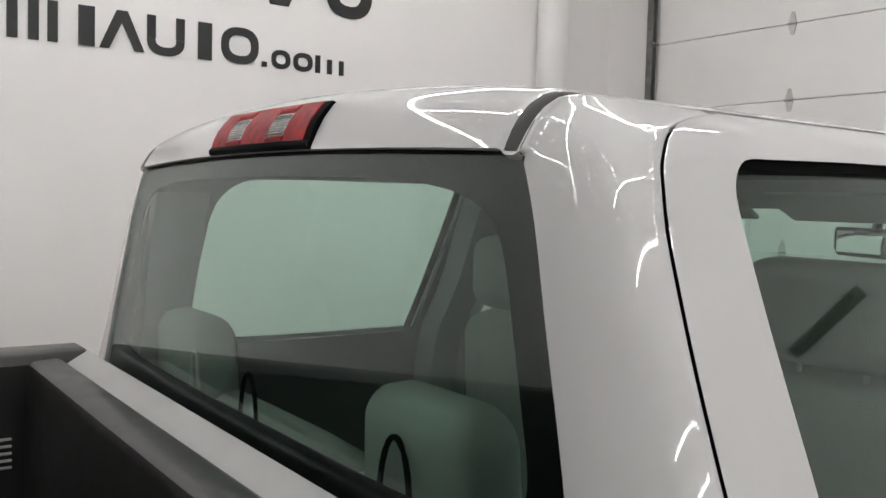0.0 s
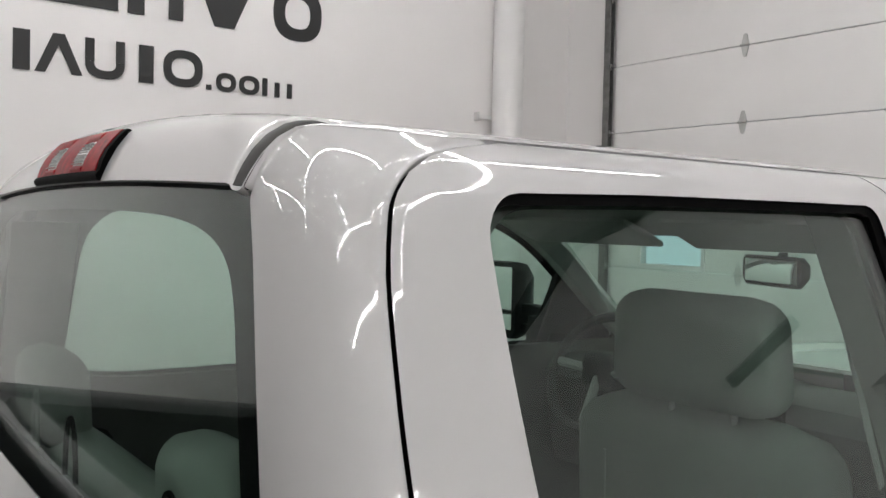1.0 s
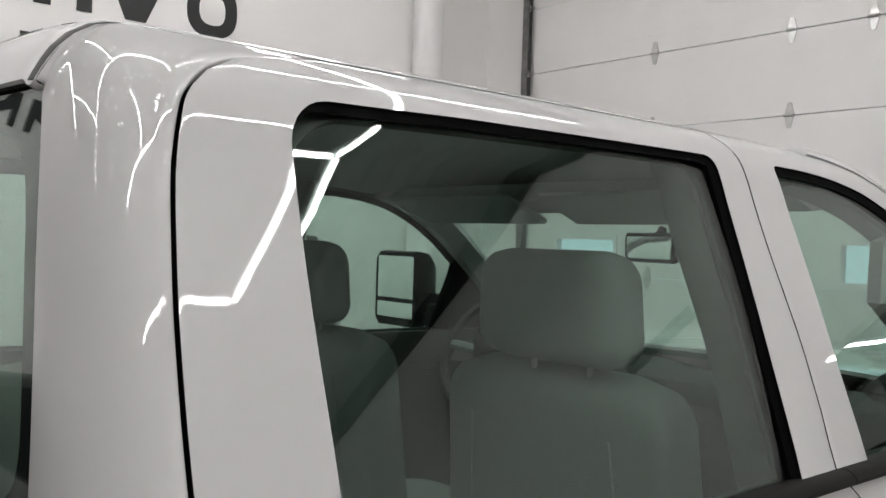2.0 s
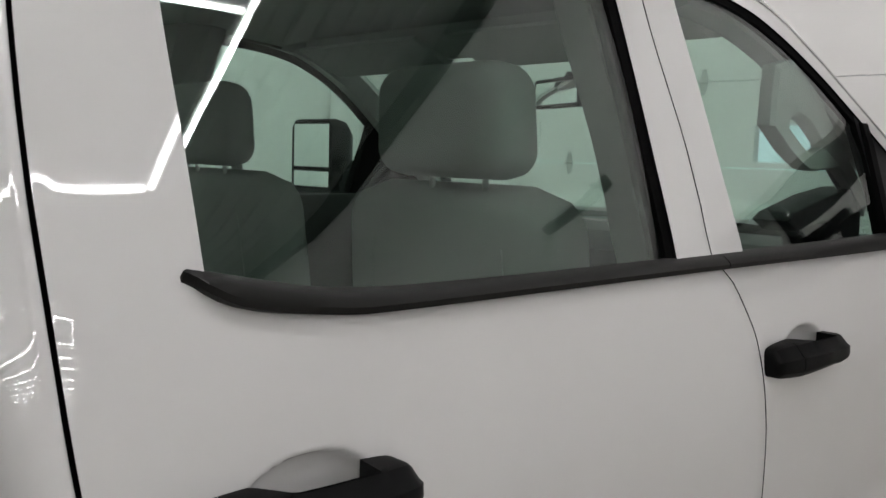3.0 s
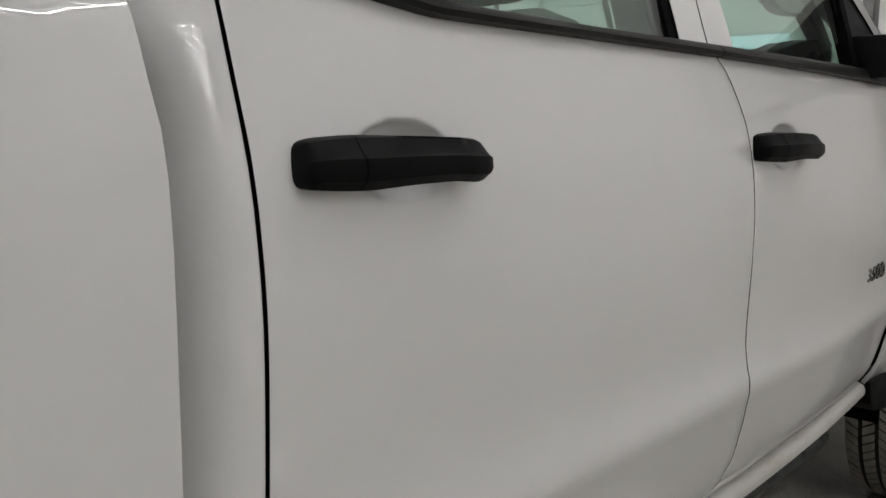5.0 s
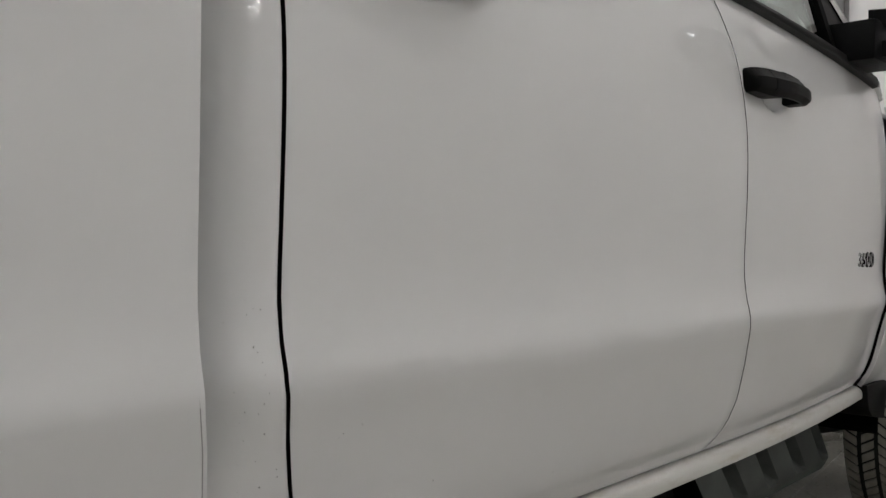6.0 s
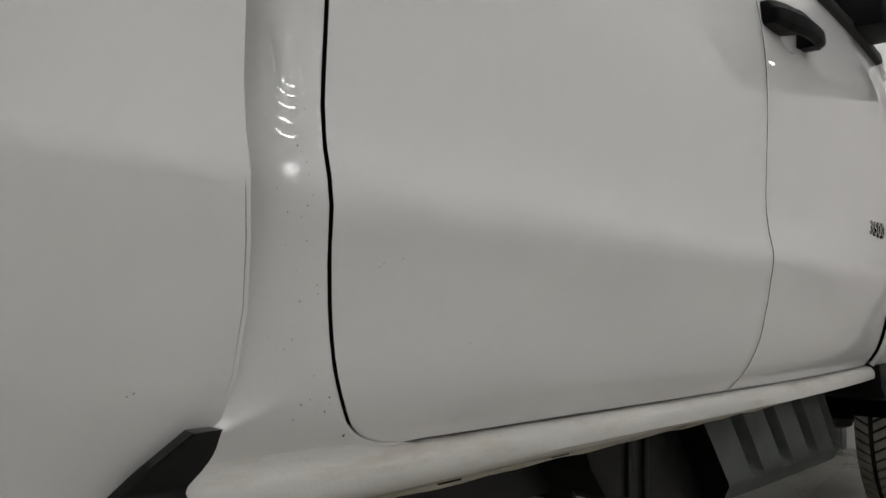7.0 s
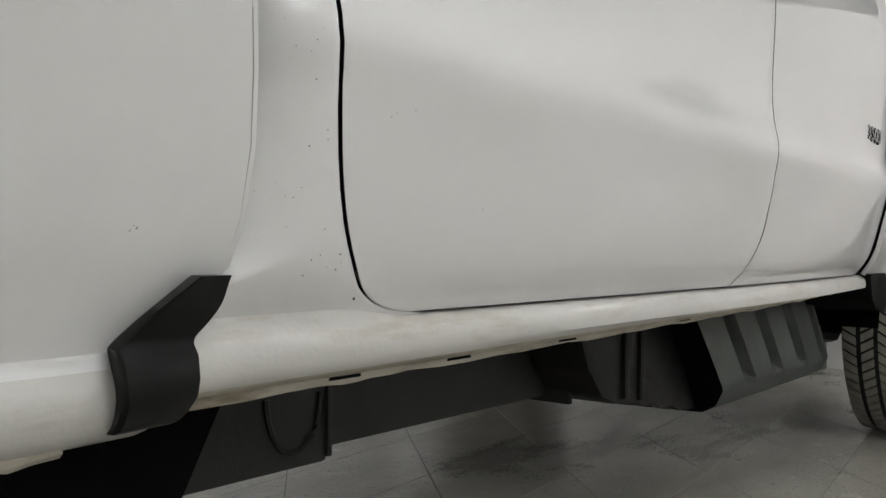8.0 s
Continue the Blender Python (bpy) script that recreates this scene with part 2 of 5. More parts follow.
def tube(points, radius, sides=10, bm=None, flat=1.0):
    """A round bar along the points."""
    pts = [Vector(p) for p in points]
    rings = []
    for i, p in enumerate(pts):
        d = (pts[min(i + 1, len(pts) - 1)] - pts[max(i - 1, 0)]).normalized()
        u = d.cross(Vector((0, 0, 1)) if abs(d.z) < 0.9 else Vector((1, 0, 0))).normalized()
        w = d.cross(u)
        r = radius[i] if isinstance(radius, (list, tuple)) else radius
        rings.append([p + r * (math.cos(a) * u + flat * math.sin(a) * w) for a in (2 * math.pi * k / sides for k in range(sides))])
    return loft(rings, bm=bm)


def prism(outline, axis, a, b, bev=0.0):
    """An outline of 2D points drawn out along an axis from a to b."""
    bm = bmesh.new()

    def at(p, k):
        return {"x": (k, p[0], p[1]), "y": (p[0], k, p[1]), "z": (p[0], p[1], k)}[axis]
    lo = [bm.verts.new(at(p, a)) for p in outline]
    hi = [bm.verts.new(at(p, b)) for p in outline]
    bm.faces.new(lo[::-1])
    bm.faces.new(hi)
    n = len(outline)
    for i in range(n):
        bm.faces.new((lo[i], lo[(i + 1) % n], hi[(i + 1) % n], hi[i]))
    if bev:
        bmesh.ops.bevel(bm, geom=bm.edges[:], offset=bev, segments=2, profile=0.6, affect="EDGES")
    return bm


def spread(a, b, n):
    return [a + (b - a) * i / n for i in range(n + 1)]


# ---- the room ----
WX, WY = 4.45, 4.59          # front wall, side wall
FZ = 0.065                   # floor level
RX, RY, RZ = -8.0, -12.8, 5.3  # rear wall, open side, ceiling


def wall(name, x0, x1, y0, y1, z0, z1, label):
    ob = part(name, box(x0, x1, y0, y1, z0, z1), WALL, smooth=False)
    return tagged(ob, label, "wall", kind="structure")


wall("wall_side", RX, WX, WY, WY + 0.2, 0, RZ, "white painted side wall with black lettering")
# unseen: these two close the room, their distance tuned for its light
wall("wall_far_side", RX, WX, RY - 0.2, RY, 0, RZ, "plain white painted wall")
wall("wall_rear", RX - 0.2, RX, RY - 0.2, WY + 0.2, 0, RZ, "plain white painted wall")
DY0, DY1, DZ1 = 0.90, 4.07, 3.60
wf = bmesh.new()
OY0, OY1, OZ1 = -1.60, -0.02, 2.62          # doorway into the next hall
box(WX, WX + 0.2, RY - 0.2, OY0, 0, RZ, bm=wf)
box(WX, WX + 0.2, OY1, DY0, 0, RZ, bm=wf)
box(WX, WX + 0.2, OY0, OY1, OZ1, RZ, bm=wf)
box(WX, WX + 0.2, DY1, WY + 0.2, 0, RZ, bm=wf)
box(WX, WX + 0.2, DY0, DY1, DZ1, RZ, bm=wf)
tagged(part("wall_front", wf, WALL, smooth=False), "white painted wall around the sectional door", "wall", kind="structure")
NX, NY, NZ = 9.0, -6.0, 3.1                 # far wall, side wall and ceiling of the next hall
wall("wall_hall_end", NX, NX + 0.2, NY - 0.2, 0.8, 0, NZ, "plain white wall of the next hall")
wall("wall_hall_side", WX + 0.2, NX, NY - 0.2, NY, 0, NZ, "plain white wall of the next hall")
wall("wall_hall_inner", WX + 0.2, NX, 0.6, 0.8, 0, NZ, "plain white wall of the next hall")
tagged(part("ceiling_hall", box(WX + 0.2, NX + 0.2, NY - 0.2, 0.8, NZ, NZ + 0.1), SOFFIT, smooth=False), "dark ceiling of the next hall", "ceiling", kind="structure")
cb = bmesh.new()
box(RX - 0.2, WX + 0.2, RY - 0.2, WY + 0.2, RZ + 0.05, RZ + 0.15, bm=cb)
for i in range(61):
    x = RX + 0.1 + i * 0.2
    box(x, x + 0.09, RY, WY, RZ, RZ + 0.05, bm=cb)
tagged(part("ceiling", cb, CEIL, smooth=False), "grey corrugated metal roof deck", "ceiling", kind="structure")

# dark steel on the front wall: an edge beam under the roof, and a made-up bar added for the streak mirrored in the side
# glass
eb = tagged(new("roof_beam"), "dark steel edge beam under the roof deck", "beam")
part("web", box(WX - 0.015, WX - 0.002, RY, WY, RZ - 0.26, RZ), FRAME, eb, smooth=False)
part("flange", box(WX - 0.12, WX - 0.015, RY, WY, RZ - 0.275, RZ - 0.26), FRAME, eb, smooth=False)
li = tagged(new("door_track"), "dark bar added on the wall to be mirrored in the side window", "door track")
part("channel", box(WX - 0.03, WX - 0.002, OY0 - 0.85, OY0 - 0.10, 3.22, 3.32, bev=0.004), FRAME, li, smooth=False)
part("shaft", tube([(WX - 0.09, OY0 - 0.8, 3.27), (WX - 0.09, OY0 - 0.13, 3.27)], 0.018, 10), FRAME, li)
for y in (OY0 - 0.7, OY0 - 0.2):
    part("bracket", box(WX - 0.11, WX - 0.03, y, y + 0.008, 3.24, 3.31), FRAME, li, smooth=False)

# sectional door: panels, hinges, rails, windows
dr = tagged(new("door_1"), "white insulated sectional overhead door, closed", "garage door", kind="structure")
PH = 0.488
Z0 = 3.118 - 6 * PH
WIN = [(1.28, 1.69), (3.25, 3.77)]
for k in range(8):
    z0, z1 = Z0 + k * PH - (Z0 if k == 0 else 0), Z0 + (k + 1) * PH
    z1 = min(z1, DZ1)
    bm = bmesh.new()
    holes = WIN if abs(z0 - (Z0 + 3 * PH)) < 0.01 else []
    ys = [DY0 + 0.01] + [v for w in holes for v in w] + [DY1 - 0.01]
    if holes:
        zb, zt = z0 + 0.035, z0 + 0.24
        for a, b in ((ys[0], ys[1]), (ys[2], ys[3]), (ys[4], ys[5])):
            box(WX - 0.02, WX + 0.03, a, b, zb, zt, bm=bm)
        box(WX - 0.02, WX + 0.03, ys[0], ys[-1], z0 + 0.002, zb, bm=bm)
        box(WX - 0.02, WX + 0.03, ys[0], ys[-1], zt, z1 - 0.002, bm=bm)
    else:
        box(WX - 0.02, WX + 0.03, ys[0], ys[-1], z0 + 0.003, z1 - 0.003, bev=0.002, bm=bm)
    for q in (0.25, 0.5, 0.75):
        zz = z0 + q * (z1 - z0)
        if not holes:
            box(WX - 0.0215, WX - 0.0195, ys[0], ys[-1], zz - 0.002, zz + 0.002, bm=bm)
    part("panel", bm, DOORPAINT, dr, smooth=False)
    for a, b in holes:
        fr = bmesh.new()
        for (y0, y1, c0, c1) in ((a - .03, b + .03, zb - .03, zb), (a - .03, b + .03, zt, zt + .03), (a - .03, a, zb, zt), (b, b + .03, zb, zt)):
            box(WX - 0.03, WX - 0.021, y0, y1, c0, c1, bm=fr)
        w = part("window_frame", fr, DOORPAINT, dr, "pale window frame", smooth=False)
        part("pane", box(WX - 0.004, WX + 0.004, a, b, zb, zt), CLEAR, w, smooth=False)
    if 0 < k < 8:
        for y in (1.56, 2.02, 2.965):
            if y == 1.56 and k != 6:
                continue
            hb = prism([(y, z0 - 0.075), (y + 0.012, z0 - 0.07), (y + 0.03, z0), (y + 0.012, z0 + 0.07), (y, z0 + 0.075), (y - 0.012, z0 + 0.07), (y - 0.03, z0), (y - 0.012, z0 - 0.07)], "x", WX - 0.026, WX - 0.0215)
            tube([(WX - 0.03, y - 0.032, z0), (WX - 0.03, y + 0.032, z0)], 0.008, 8, bm=hb)
            part("hinge", hb, STEEL, dr, "galvanised steel hinge plate")
for y, s in ((DY1 + 0.005, 1), (DY0 - 0.065, -1)):
    rb = bmesh.new()
    box(WX - 0.075, WX - 0.07, y, y + 0.06, 0, DZ1 + 0.4, bm=rb)
    box(WX - 0.075, WX - 0.0, y + (0.055 if s > 0 else 0), y + (0.06 if s > 0 else 0.005), 0, DZ1 + 0.4, bm=rb)
    box(WX - 0.04, WX - 0.035, y, y + 0.06, 0, DZ1 + 0.4, bm=rb)
    part("rail", rb, DULL, dr, "galvanised steel track", smooth=False)
    for k in range(1, 8):
        z = Z0 + k * PH
        tb = tube([(WX - 0.05, y - 0.03, z), (WX - 0.05, y + 0.05, z)], 0.009, 8)
        tube([(WX - 0.05, y + 0.01, z), (WX - 0.05, y + 0.035, z)], 0.024, 12, bm=tb)
        part("roller", tb, STEEL, dr)
bd = part("backdrop", box(WX + 2.0, WX + 2.05, 0.82, 7, 0.2, 4), SKYVIEW, smooth=False)
tagged(bd, "pale blue daylight outdoors behind the door windows", "backdrop", kind="structure")

# downpipe in the corner
pp = tagged(new("drain_pipe"), "white painted vertical drain pipe with a strap", "pipe")
part("pipe", tube([(3.735, WY - 0.125, 0), (3.735, WY - 0.125, RZ)], 0.112, 28), PIPE, pp)
sb = tube([(3.735, WY - 0.125, 2.70), (3.735, WY - 0.125, 2.73)], 0.116, 28)
box(3.53, 3.64, WY - 0.06, WY - 0.045, 2.70, 2.73, bm=sb)
box(3.525, 3.535, WY - 0.06, WY, 2.69, 2.75, bm=sb)
part("strap", sb, PIPE, pp, "white pipe strap")


# wall sign: plain dark shapes
def sign_shape(pts, name="sign_shape"):
    return prism(pts, "y", WY - 0.012, WY - 0.001)


def ring_shape(cx, cz, rx, rz, w, a0=0.0, a1=2 * math.pi, n=28):
    bm = bmesh.new()
    rows = []
    for i in range(n + 1):
        a = a0 + (a1 - a0) * i / n
        c, s = math.cos(a), math.sin(a)
        c2, s2 = math.copysign(abs(c) ** 0.8, c), math.copysign(abs(s) ** 0.8, s)
        rows.append([(cx + rx * c2, WY - 0.001, cz + rz * s2), (cx + rx * c2, WY - 0.012, cz + rz * s2),
                     (cx + (rx - w) * c2, WY - 0.012, cz + (rz - w) * s2), (cx + (rx - w) * c2, WY - 0.001, cz + (rz - w) * s2)])
    return loft(rows)


sg = tagged(new("wall_sign"), "two rows of dark plain shapes along the white wall", "sign")
B1, H1, B2, H2 = 2.70, 0.21, 3.078, 0.36


def rect(x0, x1, z0, z1):
    return sign_shape([(x0, z0), (x1, z0), (x1, z1), (x0, z1)])


def tri(x0, x1, zb, za, w, up=True):
    m = (x0 + x1) / 2
    return sign_shape([(x0, zb), (x0 + w, zb), (m, za + (-w * 1.2 if up else w * 1.2)), (x1 - w, zb), (x1, zb), (m + w * 0.55, za), (m - w * 0.55, za)])


def zigzag(x0, x1, z0, z1, w):
    m = (x0 + x1) / 2
    return sign_shape([(x0, z0), (x0 + w, z0), (x0 + w, z1 - 2.2 * w), (m, z0 + 0.25 * (z1 - z0)), (x1 - w, z1 - 2.2 * w), (x1 - w, z0), (x1, z0), (x1, z1), (x1 - w, z1), (m, z0 + 0.55 * (z1 - z0)), (x0 + w, z1), (x0, z1)])


shapes = [zigzag(-0.33, -0.06, B1, B1 + H1, 0.05), zigzag(-0.65, -0.38, B1, B1 + H1, 0.05), rect(-0.77, -0.725, B1, B1 + H1), rect(-0.92, -0.875, B1, B1 + H1), rect(-0.87, -0.78, B1, B1 + 0.05), zigzag(-1.26, -0.99, B1, B1 + H1, 0.05), zigzag(-1.60, -1.33, B1, B1 + H1, 0.05),
          rect(0.02, 0.075, B1, B1 + H1), rect(0.225, 0.275, B1, B1 + H1), rect(0.125, 0.175, B1, B1 + H1),
          rect(0.318, 0.367, B1, B1 + H1),
          rect(0.47, 0.552, B1, B1 + H1),
          tri(0.575, 0.815, B1, B1 + H1, 0.052),
          ring_shape(0.935, B1 + 0.085, 0.105, 0.09, 0.045, math.pi, 2 * math.pi), rect(0.83, 0.877, B1 + 0.087, B1 + H1), rect(0.993, 1.04, B1 + 0.087, B1 + H1),
          rect(1.12, 1.20, B1, B1 + H1),
          ring_shape(1.373, B1 + H1 / 2, 0.115, H1 / 2, 0.045),
          rect(1.512, 1.543, B1, B1 + 0.03), ring_shape(1.635, B1 + 0.054, 0.061, 0.056, 0.028), ring_shape(1.783, B1 + 0.054, 0.064, 0.056, 0.028),
          rect(1.87, 1.90, B1, B1 + 0.108), rect(1.952, 1.982, B1, B1 + 0.09), rect(2.036, 2.066, B1, B1 + 0.09),
          rect(0.60, 1.0, B2, B2 + 0.1), rect(1.055, 1.145, B2, B2 + H2), rect(1.285, 1.367, B2, B2 + H2 + 0.1),
          sign_shape([(1.56, B2), (1.68, B2), (1.84, B2 + H2), (1.41, B2 + H2)]),
          ring_shape(2.10, B2 + 0.155, 0.165, 0.17, 0.075)]
for bm in shapes:
    part("sign_shape", bm, INK, sg, smooth=False)

# floor: grout bed and tiles come last in the file
tagged(part("floor", box(RX - 0.2, NX + 0.2, RY - 0.2, WY + 0.2, -0.2, FZ - 0.004), GROUT, smooth=False), "grey stone tile floor, wet and dirty under the truck", "floor", kind="structure")


# ceiling lamps: runs of linear tubes hung in a grid
def lamp(hang):
    root = new("tube_lamp")
    hb = box(-0.60, 0.60, -0.03, 0.03, 0.02, 0.06, bev=0.008)
    part("housing", hb, HOUSING, root)
    for x in (-0.45, 0.45):
        part("hanger", tube([(x, 0, 0.05), (x, 0, hang)], 0.004, 6), STEEL, root)
    part("tube", box(-0.595, 0.595, -0.014, 0.014, -0.005, 0.018, bev=0.006), TUBE, root, "glowing white tube")
    return tagged(root, "linear white tube lamp under the roof deck, some added as fill light", "ceiling lamp", group="ceiling lamp grid")


LZ = 4.2
spots = []
# rows from -12.0 to -7.29 are added fill, lighting the sides from low down
for y in (-12.0, -10.9, -9.6, -8.30, -7.29, -6.28):
    for k in range(4):
        spots.append((1.3 - k * 1.21, y, 0))
for y, n in ((-5.07, 4), (-2.65, 3), (-1.44, 3), (0.98, 5), (3.4, 5)):
    for k in range(n):
        spots.append((1.3 - k * 1.21, y, 0))
# one more pair added to brighten the front wall and its door
for y in (0.98, 3.4):
    spots.append((2.56, y, 0))
for x, ys in ((1.93, (-5.67, -2.05, -0.83, 0.37, 1.59, 2.8)), (-0.5, (-0.83, 1.59, 2.8)), (-2.9, (1.59, 2.8))):
    for y in ys:
        spots.append((x, y, 90))
first = lamp(RZ - LZ + 0.02)
first.matrix_basis = pose(spots[0][0], spots[0][1], LZ, 0, 0, spots[0][2])
for x, y, a in spots[1:]:
    copy_thing(first, pose(x, y, LZ, 0, 0, a))
# first two follow mirrored lamp lines; the rest are added unseen to brighten the hall
halls = [(5.6, -1.5, 90), (6.6, -2.1, 0)] + [(5.8 + 1.3 * k, y, 0) for y in (-5.3, -4.1) for k in range(2)]
halls += [(5.2, y, 90) for y in (-3.1, -4.6)] + [(5.6 + 1.3 * k, 0.25, 0) for k in range(3)] + [(8.3, y, 0) for y in (-5.3, -5.8)]
other = lamp(0.075)
other.matrix_basis = pose(halls[0][0], halls[0][1], NZ - 0.07, 0, 0, halls[0][2])
for x, y, a in halls[1:]:
    copy_thing(other, pose(x, y, NZ - 0.07, 0, 0, a))

# ---- the truck: x forward, near side at y = 0, middle at y = 1 ----
truck = tagged(new("pickup_truck"), "white crew cab pickup truck with black handles and trim", "pickup truck")
truck.location = (0, 0, 0)

side = curve((0.52, 0.150), (0.55, 0.115), (0.58, 0.098), (0.605, 0.092), (0.626, 0.087), (0.638, 0.0795), (0.656, 0.0665), (0.680, 0.0535), (0.72, 0.041), (0.776, 0.028), (0.836, 0.013), (0.884, 0.0012), (0.896, 0.0012),
             (0.92, 0.006), (0.968, 0.011), (1.06, 0.0065), (1.15, 0.002), (1.23, 0.0), (1.29, 0.0012), (1.34, 0.0048), (1.38, 0.0095), (1.44, 0.0188), (1.49, 0.0300), (1.52, 0.040), (1.65, 0.094), (1.80, 0.157), (1.90, 0.199), (1.98, 0.233), (2.01, 0.257), (2.030, 0.287), (2.043, 0.313), (2.055, 0.345))
AXL, WR = 2.90, 0.390
CZ = FZ + WR          # wheel centre height


def Y(x, z):
    """The near side of the body."""
    t = max(0.0, (x - 1.1) / 0.85)
    return side(z) + 0.030 * t * t * (1.0 if z < 1.5 else max(0.0, 1 - (z - 1.5) / 0.2) * 1.0)


rear_cut = curve((0.622, 0.25), (0.627, 0.20), (0.633, 0.152), (0.641, 0.124), (0.650, 0.104), (0.662, 0.087), (0.698, 0.059), (0.734, 0.041), (0.818, 0.016), (0.870, 0.004), (0.89, 0.0), (0.93, -0.002), (1.0, -0.003), (1.1, -0.005), (1.183, -0.007), (1.299, -0.014), (1.359, -0.019), (1.417, -0.026), (1.464, -0.030),
                 (1.52, -0.032), (1.577, -0.032), (1.65, -0.030), (1.76, -0.023), (1.84, -0.014), (1.896, -0.006), (1.94, 0.005), (1.964, 0.013), (1.987, 0.030), (2.012, 0.066), (2.030, 0.13), (2.041, 0.20))
mid_cut = curve((0.62, 1.100), (0.674, 1.127), (0.741, 1.149), (0.80, 1.145), (0.85, 1.131), (0.885, 1.120), (0.91, 1.118), (0.951, 1.115), (0.989, 1.110), (1.05, 1.105), (1.106, 1.103), (1.213, 1.095), (1.317, 1.077), (1.387, 1.057), (1.437, 1.028),
                (1.489, 0.992), (1.522, 0.952), (1.613, 0.968), (1.724, 0.979), (1.831, 0.979), (1.954, 0.986), (2.045, 0.995))
belt = curve((0.06, 1.566), (0.08, 1.556), (0.094, 1.552), (0.144, 1.541), (0.23, 1.526), (0.334, 1.520), (0.555, 1.518), (0.973, 1.519), (1.638, 1.520), (2.2, 1.520))
trim_low = curve((0.072, 1.551), (0.089, 1.542), (0.101, 1.533), (0.124, 1.523), (0.154, 1.516), (0.192, 1.511), (0.26, 1.5045), (0.41, 1.5035), (0.6, 1.503), (0.965, 1.5015), (1.766, 1.493), (2.2, 1.488))
arc = curve((0.95, 1.990), (1.091, 1.990), (1.16, 1.989), (1.25, 1.984), (1.374, 1.966), (1.511, 1.921), (1.642, 1.855), (1.731, 1.799), (1.95, 1.655), (2.16, 1.517))
roof_edge = curve((-0.2, 2.043), (0.95, 2.043), (1.15, 2.041), (1.25, 2.034), (1.374, 2.014), (1.511, 1.968), (1.642, 1.901), (1.731, 1.845), (1.95, 1.700), (2.22, 1.526))


def recess(x, z, hx):
    """The bowl behind a door handle."""
    u, v = (x - hx - 0.161) / 0.074, (z - 1.349) / (0.0405 if z > 1.349 else 0.047)
    r = math.sqrt(u * u + v * v)
    return 0.030 * max(0.0, 1 - r ** 3.2) ** 0.8 if r < 1 else 0.0


def roll(d):
    return 0.0008 * (1 - d / 0.004) ** 2 if d < 0.004 else 0.0


def fracs(n, e0, e1):
    f = spread(0, 1, n)
    f = ([0, 0.3 / n] if e0 else [0]) + f[1:-1] + ([1 - 0.3 / n, 1] if e1 else [1])
    return f


def door_panel(xl, xr, wl, wr, wtop, dtop, hx, zlow, rad0, rad1, offset=0.0, z_from=None, plain=False, gap=0.0021):
    """A door skin: three blocks of columns, with the window left open."""
    levels = []
    zs = [zlow, zlow + 0.002, zlow + 0.005, zlow + 0.009] + [0.641, 0.6445, 0.648, 0.652, 0.657, 0.663, 0.670] + [z for z in spread(0.64, 0.856, 12) if z > 0.674] + [0.874, 0.884, 0.890, 0.896, 0.908, 0.926] + spread(0.94, 1.27, 11) + spread(1.285, 1.42, 36) + [1.44, 1.46]
    if z_from:
        zs = [z for z in zs if z > z_from]
    for z in zs:
        levels.append((0, z))
    for k in (0.35, 0.7, 1.0):
        levels.append((1, k))
    for k in list(spread(0, 0.85, 10))[1:] + [0.89, 0.92, 0.95, 0.97, 0.985, 0.995, 1.0]:
        levels.append((2, k))
    for k in (0.3, 0.6, 0.8, 0.9, 0.96, 1.0):
        levels.append((3, k))

    def zat(lv, x):
        kind, k = lv
        if kind == 0:
            return k
        if kind == 1:
            return 1.46 + (belt(x) - 1.46) * k
        if kind == 2:
            return belt(x) + (wtop(x) - belt(x)) * k
        return wtop(x) + (dtop(x) - wtop(x)) * k
    rows, kinds = [], []
    n1, n2, n3 = 8, (20 if plain else 120), 8
    f1, f2, f3 = fracs(n1, True, False), spread(0, 1, n2), fracs(n3, False, True)
    for lv in levels:
        xs = []
        ga = gap if xl is rear_cut else gap * 0.8
        a = xl(zat(lv, 0.0 if xl is rear_cut else 1.0))
        for _ in range(3):
            a = xl(zat(lv, a)) + ga
        b = xr(zat(lv, 1.0))
        for _ in range(3):
            b = xr(zat(lv, b)) - gap * 0.8
        wa, wb = wl(zat(lv, 0.1) if lv[0] else 1.55), wr(zat(lv, 0.9) if lv[0] else 1.51)
        if lv[0] == 2:
            za, ta = zat(lv, wa), wtop(wa)
            if ta - za < rad0:
                wa += rad0 * (1 - math.sqrt(max(0, 1 - ((za - ta + rad0) / rad0) ** 2)))
            zb, tb = zat(lv, wb), wtop(wb)
            if tb - zb < rad1:
                wb -= rad1 * (1 - math.sqrt(max(0, 1 - ((zb - tb + rad1) / rad1) ** 2)))
        if lv[0] == 3:
            wa, wb = wl(1.97) + rad0, wr(1.97) - rad1
        wa, wb = max(wa, a + 0.012), min(wb, b - 0.012)
        if not offset:
            p1 = [a + (wa - a) * f for f in f1]
            if wa - a > 0.03:
                p1[1] = a + 0.002
            p3 = [wb + (b - wb) * f for f in f3]
            if b - wb > 0.03:
                p3[-2] = b - 0.002
        else:
            p1, p3 = [a + (wa - a) * f for f in f1], [wb + (b - wb) * f for f in f3]
        xs = p1 + [wa + (wb - wa) * f for f in f2][1:-1] + p3
        row = []
        for x in xs:
            z = zat(lv, x)
            y = Y(x, z) + offset
            if not plain:
                y += recess(x, z, hx)
                y += roll(min(x - a, b - x)) + roll(z - zlow) + (roll(dtop(x) - z) if lv[0] == 3 else 0)
            row.append((x, y, z))
        rows.append(row)
        kinds.append(lv)
    c0, c1 = len(f1) - 1, len(f1) - 1 + n2
    bm, vs = grid(rows, skip=lambda i, j: kinds[i + 1][0] == 2 and c0 <= j < c1)
    return bm


